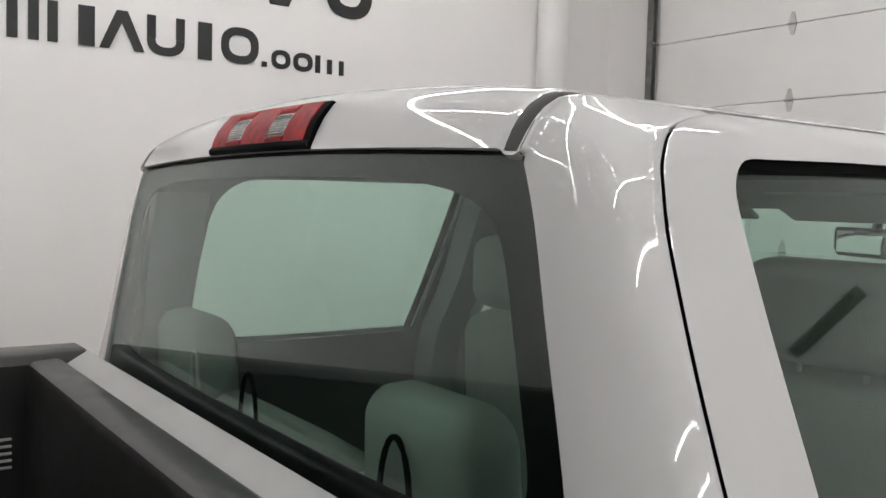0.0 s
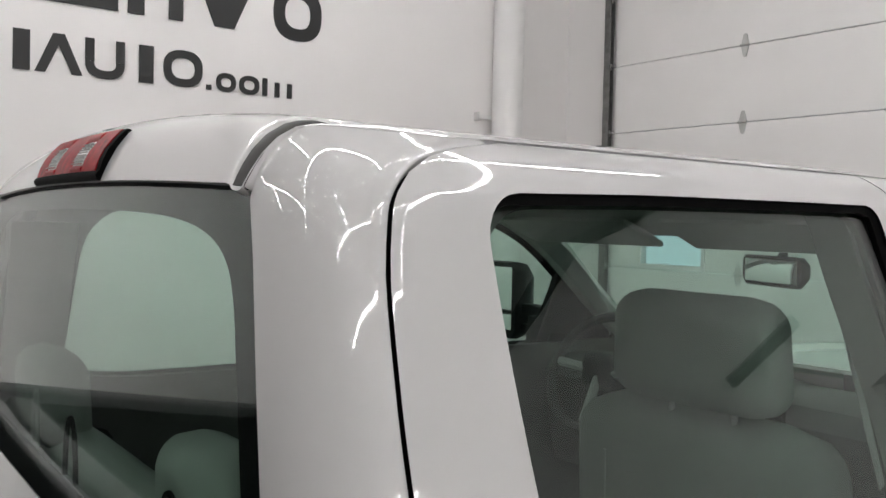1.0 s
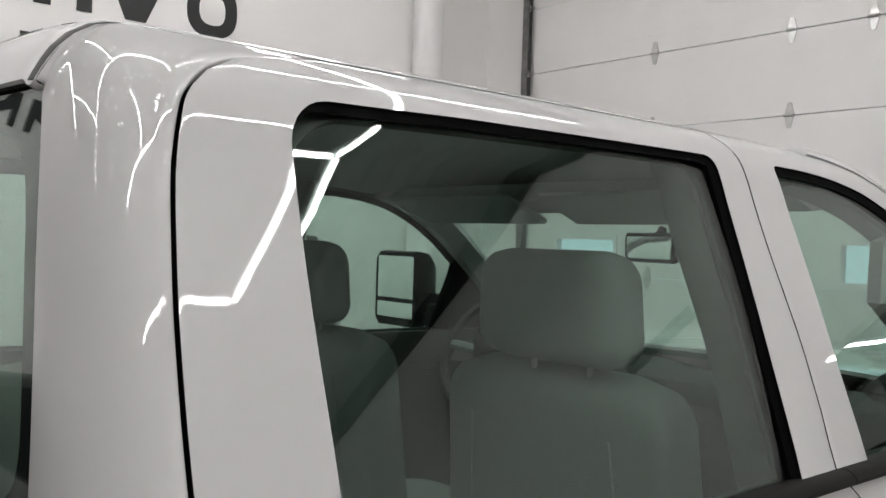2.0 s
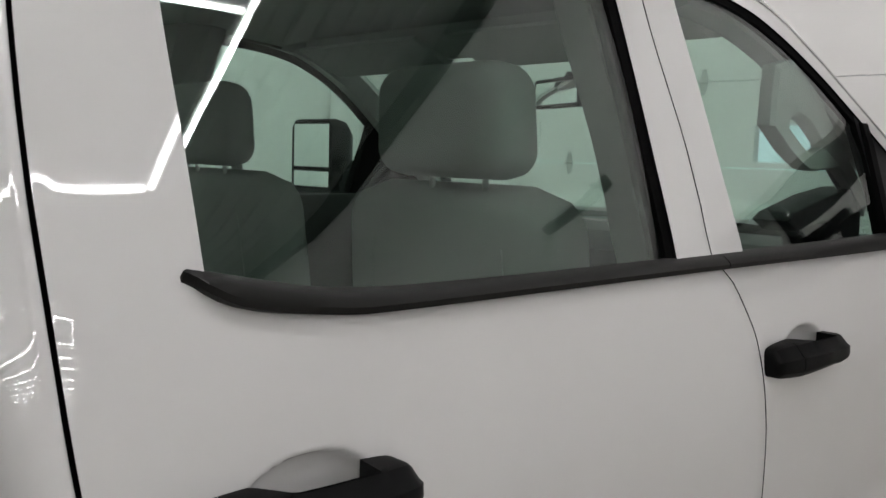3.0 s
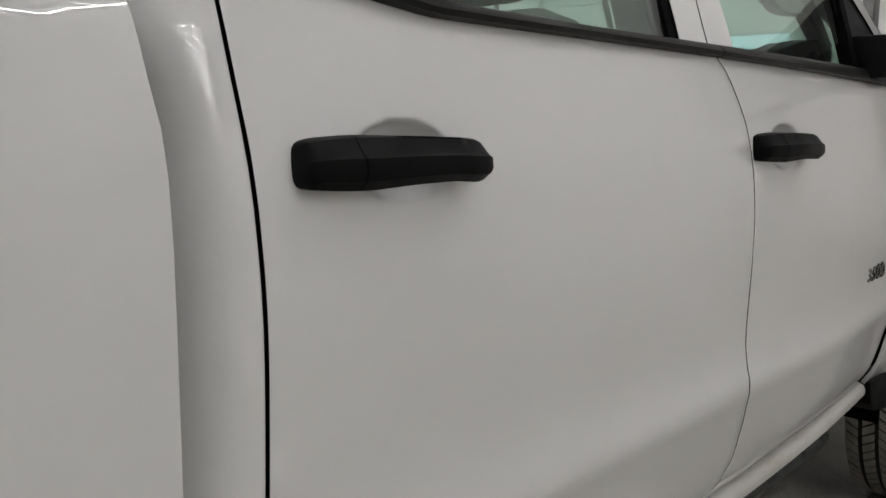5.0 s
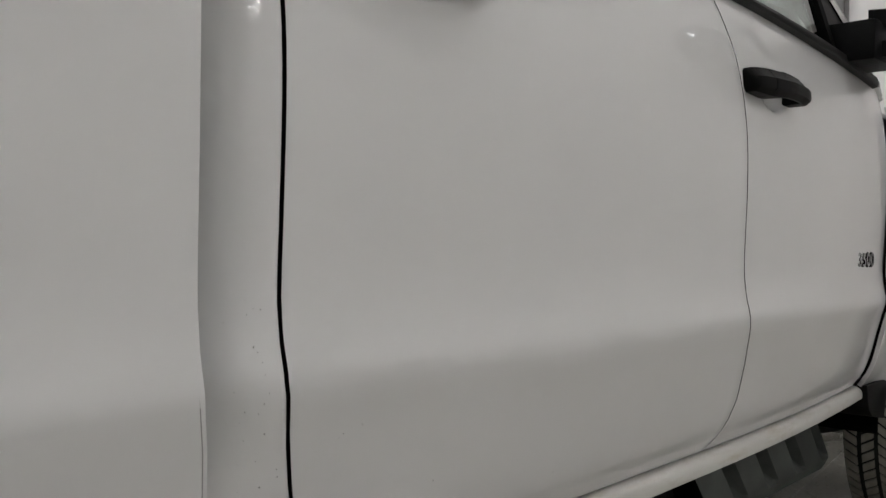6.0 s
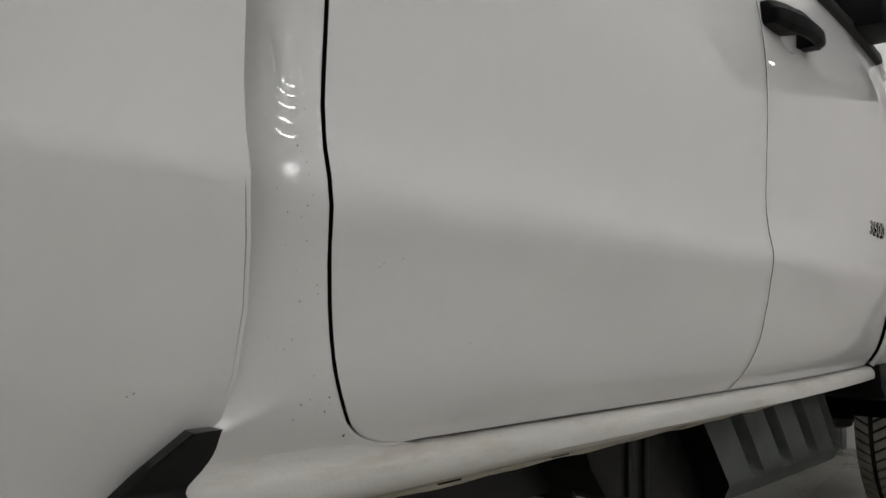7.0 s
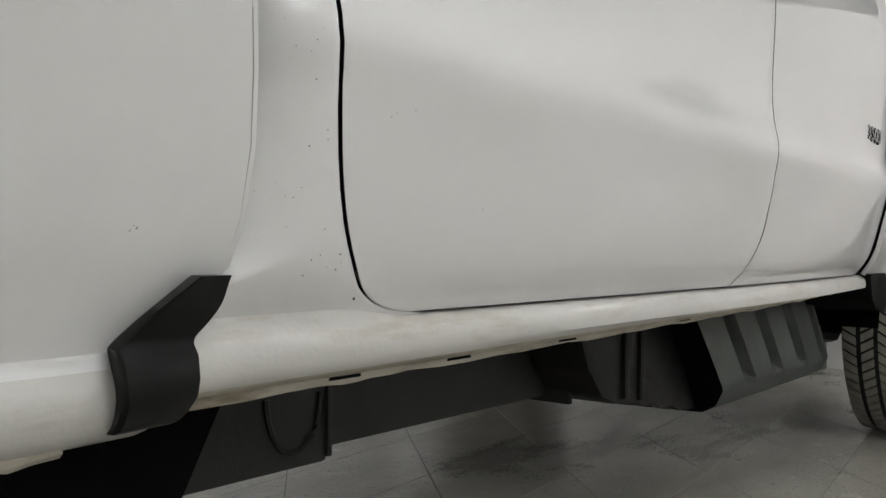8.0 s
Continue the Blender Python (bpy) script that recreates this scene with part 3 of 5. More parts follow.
def pane(wl, wr, wtop, inset, z_from=None, n=24):
    rows = []
    for k in spread(0, 1, 14):
        row = []
        for f in spread(0, 1, n):
            a, b = wl(1.75), wr(1.75)
            x = a + (b - a) * f
            lo, hi = (belt(x) - 0.02), wtop(x) + 0.012
            z = lo + (hi - lo) * k
            x = wl(z) - 0.012 + (wr(z) - wl(z) + 0.024) * f
            bow = 0.004 * (1 - (2 * f - 1) ** 2) + 0.007 * (1 - (2 * k - 1) ** 2)
            row.append((x, Y(x, z) + inset - bow, z))
        rows.append(row)
    return grid(rows)[0]


def gasket(pts, w=0.016, inset=0.004, depth=0.012):
    """A rubber strip along window-edge points, each (x, z, inward dx, inward dz)."""
    rows = []
    for x, z, dx, dz, *own in pts:
        u = own[0] if own else w
        x2, z2 = x + u * dx, z + u * dz
        x0, z0 = x - 0.003 * dx, z - 0.003 * dz
        rows.append([(x0, Y(x0, z0) + inset, z0), (x2, Y(x2, z2) + inset + 0.003, z2), (x2, Y(x2, z2) + inset + depth, z2), (x0, Y(x0, z0) + inset + depth, z0)])
    return loft(rows)


def corner(cx, cz, r, a0, a1, n=8):
    out = []
    for i in range(n + 1):
        a = radians(a0 + (a1 - a0) * i / n)
        out.append((cx + r * math.cos(a), cz + r * math.sin(a), -math.cos(a), -math.sin(a)))
    return out


# rear door
rwl = curve((1.5, 0.098), (1.553, 0.101), (1.65, 0.106), (1.74, 0.109), (1.82, 0.113), (1.93, 0.122), (2.0, 0.128))
rwr = curve((1.5, 0.847), (1.527, 0.852), (1.699, 0.877), (1.827, 0.893), (1.954, 0.905), (2.0, 0.909))
rtop = curve((0.0, 1.980), (0.2, 1.984), (0.43, 1.989), (0.9, 1.991), (1.1, 1.991))
HX = 0.020
rd = part("rear_door", door_panel(rear_cut, mid_cut, rwl, rwr, rtop, roof_edge, HX, 0.629, 0.052, 0.022), PAINT, truck, "white painted door", angle=75, flip=False)
# black on the cut edges paints in the deep shadow of the gaps
solid(rd, 0.012, rim=GAP)
rdt = part("door_trim", door_panel(rear_cut, mid_cut, lambda z: rwl(z) + 0.004, lambda z: rwr(z) - 0.004, lambda x: rtop(x) - 0.012, lambda x: roof_edge(x) - 0.006, HX, 0.67, 0.10, 0.05, offset=0.036, plain=True, gap=0.004), DOOR_IN, rd, "dark grey interior door trim", flip=False)
solid(rdt, 0.01)
rg = part("window_glass", pane(rwl, rwr, rtop, 0.016), GLASS, rd, "green tinted glass", flip=False)
solid(rg, 0.004)
gp = [(rwl(z), z, 1, 0, 0.004) for z in spread(belt(0.11) - 0.01, 1.925, 10)] + [(*p, 0.004 + 0.008 * k / 8) for k, p in enumerate(corner(rwl(1.93) + 0.052, rtop(0.13) - 0.052, 0.052, 178, 92))] + [(x, rtop(x), 0, -1, 0.013) for x in spread(0.20, 0.87, 14)] + corner(rwr(1.965) - 0.022, rtop(0.9) - 0.022, 0.022, 88, 4, 5) + [(rwr(z), z, -1, 0) for z in spread(1.96, belt(0.86) - 0.01, 10)]
part("gasket", gasket(gp, w=0.017), GASKET, rd, "black rubber window seal")


def belt_strip(x0, x1, tip0):
    rows = []
    xs = spread(x0, x1, 40)
    if tip0:
        xs = [x0, x0 + 0.004, x0 + 0.010, x0 + 0.018, x0 + 0.03] + [x for x in xs if x > x0 + 0.04]
    for x in xs:
        zt, zb = belt(x) + 0.004, trim_low(x)
        g = 1.0
        if tip0:
            g = min(1.0, 0.15 + (x - x0) / 0.035)
            zt = min(zt, zb + 0.010 + (x - x0) * 2.0) if x - x0 < 0.02 else zt
        y = Y(x, (zt + zb) / 2)
        o = 0.020 * g
        rows.append([(x, y + 0.012, zb), (x, y - 0.002, zb), (x, y - o, zb + 0.003), (x, y - o - 0.002, zb + 0.010), (x, y - o + 0.002, zt - 0.006), (x, y - o + 0.010, zt), (x, y + 0.014, zt + 0.002), (x, y + 0.02, zt - 0.004)])
    return loft(rows)


part("belt_trim", belt_strip(0.078, 0.9615, True), TRIM, rd, "dark grey plastic belt moulding")


def handle(hx):
    """A bar handle: fixed cap at the rear, pull bar to the front."""
    top = curve((0.0, 1.353), (0.001, 1.3590), (0.004, 1.3645), (0.010, 1.3680), (0.03, 1.3712), (0.085, 1.3735), (0.22, 1.3708), (0.250, 1.3692), (0.262, 1.3670), (0.271, 1.3625), (0.277, 1.3585), (0.279, 1.3540))
    low = curve((0.0, 1.3358), (0.001, 1.3293), (0.004, 1.3248), (0.010, 1.3216), (0.075, 1.3190), (0.10, 1.3203), (0.15, 1.3230), (0.20, 1.3236), (0.228, 1.3220), (0.245, 1.3210), (0.258, 1.3223), (0.268, 1.3245), (0.275, 1.3285), (0.279, 1.3345))
    out = curve((0.0, 0.014), (0.001, 0.0225), (0.004, 0.0285), (0.011, 0.0330), (0.05, 0.0415), (0.08, 0.0460), (0.16, 0.0530), (0.22, 0.0520), (0.250, 0.0480), (0.265, 0.0440), (0.275, 0.0365), (0.279, 0.028))

    def body(a, b, n):
        rows = []
        for s in sorted(spread(a, b, n) + ([0.0004, 0.001, 0.002, 0.004, 0.007, 0.011] if a == 0 else [0.262, 0.266, 0.2695, 0.2725, 0.275, 0.277, 0.2782])):
            x = hx + 0.008 + s * 0.947
            zt, zb, o = top(s), low(s), out(s)
            y0 = Y(x, 1.35)
            hollow = 0.004
            back = y0 + hollow if (s < 0.095 or s > 0.225) else y0 - o + 0.018
            if 0.095 <= s < 0.12:
                f = (s - 0.095) / 0.025
                back = (y0 + hollow) * (1 - f) + (y0 - o + 0.018) * f
            h = zt - zb
            rows.append([(x, back, zb), (x, y0 - o + 0.012, zb), (x, y0 - o + 0.002, zb + 0.18 * h), (x, y0 - o, zb + 0.3 * h), (x, y0 - o + 0.001, zb + 0.60 * h), (x, y0 - o + 0.006, zb + 0.66 * h), (x, y0 - o + 0.018, zt - 0.002), (x, min(back, y0 - o + 0.024), zt), (x, back, zt)])
        return loft(rows)
    return body(0.0, 0.0625, 12), body(0.064, 0.279, 36)


def add_handle(hx, door):
    cap, bar = handle(hx)
    h = part("door_handle", bar, BLACK, door, "textured black plastic pull handle", angle=28)
    c = part("handle_cap", cap, BLACK, door, "textured black plastic handle cap", angle=28)
    return h, c


add_handle(HX, rd)

# front door
fwl = curve((1.49, 1.046), (1.525, 1.050), (1.65, 1.063), (1.799, 1.079), (1.977, 1.091), (2.0, 1.093))
fwr = curve((1.49, 2.10), (2.0, 2.10))
front_cut = curve((0.6, 2.20), (0.8, 2.235), (1.2, 2.23), (1.5, 2.225), (2.0, 2.225))
fd = part("front_door", door_panel(mid_cut, front_cut, fwl, fwr, arc, roof_edge, HX + 1.050, 0.629, 0.012, 0.006), PAINT, truck, "white painted door", angle=75, flip=False)
# cut edges black again: the gap's shadow is in their colour
solid(fd, 0.012, rim=GAP)
fdt = part("door_trim", door_panel(mid_cut, front_cut, lambda z: fwl(z) - 0.004, fwr, lambda x: arc(x) + 0.004, lambda x: roof_edge(x) - 0.006, HX + 1.050, 0.67, 0.012, 0.006, offset=0.036, plain=True, gap=0.004), DOOR_IN, fd, "dark grey interior door trim", flip=False)
solid(fdt, 0.01)
fg = part("window_glass", pane(fwl, lambda z: 1.79, lambda x: arc(x), 0.016), GLASS, fd, "green tinted glass", flip=False)
solid(fg, 0.004)
gp = [(fwl(z), z, 1, 0) for z in spread(1.51, 1.975, 10)]
part("gasket", gasket(gp, w=0.005), GASKET, fd, "black rubber window seal")
gp = [(x, arc(x), 0.25, -0.97) for x in spread(1.091, 1.30, 6)] + [(x, arc(x), -0.45, -0.89) for x in spread(1.35, 1.80, 12)]
part("gasket", gasket(gp, w=0.018), GASKET, fd, "black rubber window seal")
part("belt_trim", belt_strip(0.9645, 2.15, False), TRIM, fd, "dark grey plastic belt moulding")
add_handle(HX + 1.050, fd)
# mirror sail and divider post
rows = []
for x in spread(1.755, 2.10, 10):
    lo, hi = belt(x) - 0.004, arc(x) + 0.002
    rows.append([(x, Y(x, lo) + 0.004, lo), (x, Y(x, hi) + 0.004, hi), (x, Y(x, hi) + 0.03, hi), (x, Y(x, lo) + 0.03, lo)])
part("mirror_sail", loft(rows), BLACK, fd, "black plastic corner panel")
part("divider", loft([[(x0 + dx, Y(x0, z) + dy, z) for dx, dy in ((-0.012, -0.004), (0.014, -0.006), (0.014, 0.03), (-0.012, 0.03))] for x0, z in ((1.752, 1.518), (1.763, 1.62), (1.778, 1.72), (1.785, 1.765))]), GASKET, fd, "black window divider post")
# plain raised characters of the badge
tx = bpy.data.curves.new("badge", "FONT")
tx.body, tx.size, tx.extrude, tx.bevel_depth = "3500", 0.050, 0.003, 0.0008
tx.space_character = 1.12
tob = bpy.data.objects.new("badge_tmp", tx)
scene.collection.objects.link(tob)
deps = bpy.context.evaluated_depsgraph_get()
tme = bpy.data.meshes.new_from_object(tob.evaluated_get(deps))
scene.collection.objects.unlink(tob)
bpy.data.objects.remove(tob)
tme.name = "badge"
tme.transform(Matrix.Translation((1.903, Y(1.96, 0.985) - 0.003, 0.986)) @ Matrix.Rotation(radians(2.2), 4, "Z") @ Matrix.Rotation(radians(90), 4, "X") @ Matrix.Diagonal((1.5, 1, 1, 1)))
tme.materials.clear()
tme.materials.append(BADGE)
badge = new("badge", tme)
badge.parent = fd
badge["label"] = "chrome numerals reading 3500"
bcv = bpy.data.curves.new("badge_base", "FONT")
bcv.body, bcv.size, bcv.extrude, bcv.offset, bcv.space_character = "3500", 0.050, 0.002, 0.0034, 1.12
tob = bpy.data.objects.new("badge_tmp", bcv)
scene.collection.objects.link(tob)
bme = bpy.data.meshes.new_from_object(tob.evaluated_get(bpy.context.evaluated_depsgraph_get()))
scene.collection.objects.unlink(tob)
bpy.data.objects.remove(tob)
bme.transform(Matrix.Translation((1.903, Y(1.96, 0.985) - 0.001, 0.986)) @ Matrix.Rotation(radians(2.2), 4, "Z") @ Matrix.Rotation(radians(90), 4, "X") @ Matrix.Diagonal((1.5, 1, 1, 1)))
bme.materials.clear()
bme.materials.append(GASKET)
bb = new("badge_base", bme)
bb.parent = badge
bb["label"] = "black edge of the numerals"


# the same two doors on the far side
for near in (rd, fd):
    far = flipped(near)
    for c in near.children:
        if not c.name.startswith("badge"):
            flipped(c, far)


# cab shell behind the rear door, with the rounded rear corner
def lean(z):
    """How far the rear window stands out towards its foot."""
    w = min(1.0, max(0.0, (z - 1.40) / 0.06))
    return 0.058 * (1.975 - min(1.975, max(1.46, z))) * w * w * (3 - 2 * w)


def rear_x(z):
    return -0.100 - lean(z) + 0.016 * max(0.0, (z - 1.45) / 0.5) + 0.005 * max(0.0, (z - 1.85) / 0.13) ** 2


glass_edge = curve((1.45, 0.212), (1.643, 0.248), (1.795, 0.285), (1.908, 0.313), (1.968, 0.337))


def glass_y(z):
    return glass_edge(z) - 1.25 * lean(z)


BOW = 0.012          # how far the rear glass and the roof edge bulge backwards in the middle


def arch(y):
    return 1 - (abs(y - 1) / 0.72) ** 2


def rear_edge(y):
    """Height of the roof's rear edge, over the glass."""
    return 1.981 + 0.018 * arch(y)


def roof_z(x, y):
    v = min(abs(y - 1.0), 0.72) / 0.72
    base = 2.096 - 0.045 * v ** 2 - 0.005 * max(0.0, (v - 0.72) / 0.20) ** 2
    rear = max(0.0, (0.025 - x) / 0.111)
    front = max(0.0, (x - 0.85) / 0.65)
    return base - (base - rear_edge(y)) * rear ** 3.4 - 0.055 * front ** 2.2


def rail_x(z):
    """Where the roof's rear curve reaches the height z along the ditch."""
    a, b = -0.086, 0.03
    if z < roof_z(a, 0.337):
        return a - (roof_z(a, 0.337) - z) / 2.0
    for _ in range(40):
        m = (a + b) / 2
        if roof_z(m, 0.337) < z:
            a = m
        else:
            b = m
    return a


bed_front = curve((0.50, -0.130), (0.61, -0.130), (0.630, -0.120), (0.650, -0.102), (0.668, -0.087), (0.69, -0.076), (0.747, -0.075), (0.803, -0.082), (0.86, -0.094), (0.89, -0.101), (0.95, -0.102), (1.05, -0.105), (1.22, -0.108), (1.30, -0.109), (1.368, -0.113), (1.42, -0.122), (1.51, -0.131))


def shell_row(z, gap=0.0014):
    x0 = rear_cut(min(z, 2.0405)) - gap
    y0 = side(z)
    xr = rear_x(z)
    if z > 1.93:
        xr += 0.005 * math.log(1 + math.exp((rail_x(z) - rear_x(1.97)) / 0.005))
    low = min(1.0, max(0.0, (0.70 - z) / 0.05))
    x1 = min(x0 - 0.016, -0.016 - 0.076 * low) if z < 1.4 else min(x0 - 0.016, max(-0.038, xr + 0.05))
    tail = 0.024 * min(1.0, max(0.0, (0.674 - z) / 0.024))
    follow = max(0.0, bed_front(z) + 0.108) * min(1.0, max(0.0, (z - 0.65) / 0.04)) if z < 1.2 else 0.0
    x1, xr = min(x1 - tail + follow, x0 - 0.016), xr - tail + 0.8 * follow
    sl = (side(z + 0.002) - side(z - 0.002)) / 0.004
    ny, nz = 1 / math.hypot(1, sl), -sl / math.hypot(1, sl)
    row = [(x0 - d, y0 + o * ny, z + o * nz) for d, o in ((0, 0.014), (0, 0.004), (0.0015, 0.0014), (0.004, 0.0003), (0.009, 0))]
    ye = glass_y(z) if z < 1.968 else 0.3375
    b = min(0.115, ye - y0)
    if z < 1.90:
        b = max(0.03, min(b, ye - y0 - 0.02))
    for f in (0.25, 0.5, 0.75):
        row.append((x0 - 0.009 + (x1 - x0 + 0.009) * f, y0, z))
    for i in range(0, 17):
        a = math.pi / 2 * i / 16
        row.append((x1 + (xr - x1) * math.sin(a), y0 + b * (1 - math.cos(a)), z))
    if z < 1.471:
        ye = 1.0
    for f in (0.3, 0.6, 0.85, 1.0):
        row.append((xr, y0 + b + (ye - y0 - b) * f, z))
    return row


zs = [0.624, 0.627, 0.630, 0.6335, 0.637, 0.641, 0.6445, 0.648, 0.652, 0.657, 0.663, 0.670, 0.68, 0.70, 0.72, 0.75, 0.78, 0.82, 0.856, 0.874, 0.884, 0.890, 0.896, 0.908, 0.926, 0.965] + spread(1.0, 1.46, 12) + [1.4705, 1.4715] + spread(1.49, 1.93, 16) + [1.945, 1.96, 1.968, 1.974, 1.982, 1.990, 1.998, 2.006, 2.014, 2.022, 2.030, 2.036, 2.041, 2.0435, 2.0455]
CORNER_TOP = shell_row(2.0455)
P = np.array([shell_row(z) for z in zs])
w = np.clip((np.array(zs) - 1.50) / 0.1, 0, 1)[1:-1, None, None] * 0.5
for _ in range(60):
    P[1:-1, 6:-1] += w * ((P[:-2, 6:-1] + P[2:, 6:-1] + P[1:-1, 5:-2] + P[1:-1, 7:]) / 4 - P[1:-1, 6:-1])
q = part("cab_corner", grid([[tuple(p) for p in r] for r in P])[0], PAINT, truck, "white painted rear cab corner", flip=True)
solid(q, 0.012)
flipped(q)


# roof, from the rear glass edge forward, with the side rails above the doors
def ditch(x, y, c=0.352, w=0.016):
    """The joint that runs up the rear of the roof, faded out at the crest, where the camera loses it."""
    d = min(abs(y - c), abs(2 - y - c))
    return 0.007 * max(0.0, 1 - (d / w) ** 4) * min(1.0, max(0.0, (0.06 - x) / 0.06))


def rail_start(x):
    """Where the rail above the door begins, along the top of the cab corner."""
    if x >= 0.19:
        return side(min(2.046, roof_edge(x) + 0.0035))
    pts = [(p[0], p[1]) for p in CORNER_TOP[4:-4]][::-1]
    if x <= pts[0][0]:
        return 0.3365
    return float(np.interp(x, [p[0] for p in pts], [p[1] for p in pts]))


rows = []
ry = [0.338, 0.345, 0.353, 0.361, 0.367, 0.375, 0.39, 0.42, 0.47, 0.53, 0.6, 0.7, 0.8, 0.9]
for x in [-0.086, -0.082, -0.075, -0.065, -0.05, -0.03, -0.01, 0.01, 0.03, 0.05, 0.07, 0.09, 0.11, 0.13, 0.15, 0.17, 0.19] + spread(0.22, 1.2, 16) + spread(1.25, 1.56, 6):
    half = []
    ys = rail_start(x)
    z1 = roof_z(x, 0.338) - ditch(x, 0.338)
    z0 = min(z1, roof_edge(x) + 0.0035 if x >= 0.19 else 2.046)
    for f in (0.0, 0.12, 0.3, 0.5, 0.75, 0.93):
        half.append((x, ys + (0.338 - ys) * f, z0 + (z1 - z0) * math.sin(math.pi / 2 * f) ** 0.9 if f else z0))
    for y in ry:
        bow = BOW * arch(y) * max(0.0, (0.05 - x) / 0.15)
        half.append((x - bow, y, roof_z(x, y) - ditch(x, y)))
    mid = (x - BOW * max(0.0, (0.05 - x) / 0.15), 1.0, roof_z(x, 1.0))
    rows.append(half + [mid] + [(px, 2 - py, pz) for px, py, pz in half[::-1]])
rf = part("roof", grid(rows)[0], PAINT, truck, "white painted roof panel", flip=True)
solid(rf, 0.012)
for s in (0, 1):
    rows = []
    for x in [-0.0845, -0.080, -0.073, -0.065, -0.05, -0.03, -0.015, 0.0, 0.02, 0.04]:
        rr = []
        for y, up in ((0.337, 0.0), (0.341, 0.003), (0.352, 0.0035), (0.363, 0.003), (0.367, 0.0)):
            yy = 2 - y if s else y
            bow = BOW * arch(y) * max(0.0, (0.05 - x) / 0.15)
            rr.append((x - bow, yy, roof_z(x, y) - 0.005 + up * min(1.0, max(0.0, (x + 0.086) / 0.02)) - 0.006 * max(0.0, x / 0.04)))
        rows.append([*rr, (rr[-1][0] + 0.004, rr[-1][1], rr[-1][2] - 0.004), (rr[0][0] + 0.004, rr[0][1], rr[0][2] - 0.004)])
    part("roof_strip", loft(rows), FRIT, truck, "dark grey roof ditch moulding")

# rear glass
def glass_z(z, y):
    return 1.46 + (z - 1.46) * (rear_edge(y) - 0.002 - 1.46) / 0.522


rows = []
for z in spread(1.46, 1.982, 14):
    row = []
    for f in spread(0, 1, 24):
        y0 = glass_y(z) + 0.002
        y = y0 + (2 - 2 * y0) * f
        bow = BOW * arch(y)
        row.append((rear_x(z) - bow + 0.003, y, glass_z(z, y)))
    rows.append(row)
bg = part("rear_glass", grid(rows)[0], GLASS, truck, "green tinted rear window", flip=True)
solid(bg, 0.004)
rows = []
for f in spread(0, 1, 30):
    y = 0.337 + (1.326) * f
    bow = BOW * arch(y)
    z = rear_edge(y) - 0.001
    x = rear_x(1.982) - bow
    rows.append([(x - 0.002, y, z - 0.005), (x - 0.002, y, z + 0.002), (x + 0.02, y, z + 0.006), (x + 0.02, y, z - 0.005)])
part("gasket", loft(rows), GASKET, bg, "black rubber window seal")
# high brake lamp on the rear roof edge
bl = tagged(new("brake_lamp"), "red and clear high brake lamp")
bl.parent = truck


def lamp_block(y0, y1, f0, f1, out, n=8):
    rows = []
    for y in spread(y0, y1, n):
        ring = []
        bow = BOW * arch(y)
        for f, o in ((f0, -0.012), (f0, out), (f0 * 0.75 + f1 * 0.25, out + 0.002), (f0 * 0.5 + f1 * 0.5, out + 0.003), (f0 * 0.25 + f1 * 0.75, out + 0.002), (f1, out), (f1, -0.012)):
            z = rear_edge(y) + 0.0005 + 0.074 * f
            x = -0.0865 - bow + 0.041 * f ** 1.5
            ring.append((x - o * 0.93, y, z + o * 0.30))
        rows.append(ring)
    return loft(rows)


part("base", lamp_block(0.803, 1.197, 0.0, 0.17, 0.0035), GASKET, bl, "black lower edge")
part("end_cap", lamp_block(0.803, 0.822, 0.17, 1.0, 0.003, 3), GASKET, bl, "black end cap")
part("end_cap", lamp_block(1.188, 1.197, 0.17, 1.0, 0.003, 3), REDLENS, bl)
for a, b, m, n in ((0.822, 0.895, REDLENS, "red_lens"), (0.895, 0.958, WHITELENS, "clear_lens"), (0.958, 1.060, REDLENS, "red_lens"), (1.060, 1.125, WHITELENS, "clear_lens"), (1.125, 1.188, REDLENS, "red_lens")):
    if m is WHITELENS:
        part(n, lamp_block(a, b, 0.30, 0.80, 0.0045), m, bl, "ribbed clear lens")
        for c in range(8):
            f = 0.32 + 0.058 * c
            part("rib", lamp_block(a + 0.002, b - 0.002, f, f + 0.028, 0.0062, 4), m, bl)
        part("red_lens", lamp_block(a, b, 0.17, 0.30, 0.0045), REDLENS, bl)
        part("red_lens", lamp_block(a, b, 0.80, 1.0, 0.0045), REDLENS, bl)
    else:
        part(n, lamp_block(a, b, 0.17, 1.0, 0.0045), m, bl, "glossy red lens")

# front end: windshield, pillars, hood, fenders
rows = []
for f in spread(0, 1, 14):
    row = []
    for g in spread(-1, 1, 24):
        x = 1.56 + (2.40 - 1.56) * f - (0.10 + 0.10 * f) * g * g
        z = 2.040 - (2.040 - 1.46) * f - 0.02 * (1 - f) * abs(g) ** 3 + 0.035 * math.sin(math.pi * f)
        row.append((x, 1.0 + g * (0.66 + 0.18 * f), z))
    rows.append(row)
ws = part("windshield", grid(rows)[0], GLASS, truck, "green tinted windshield", flip=True)
solid(ws, 0.005)
rows, trows = [], []
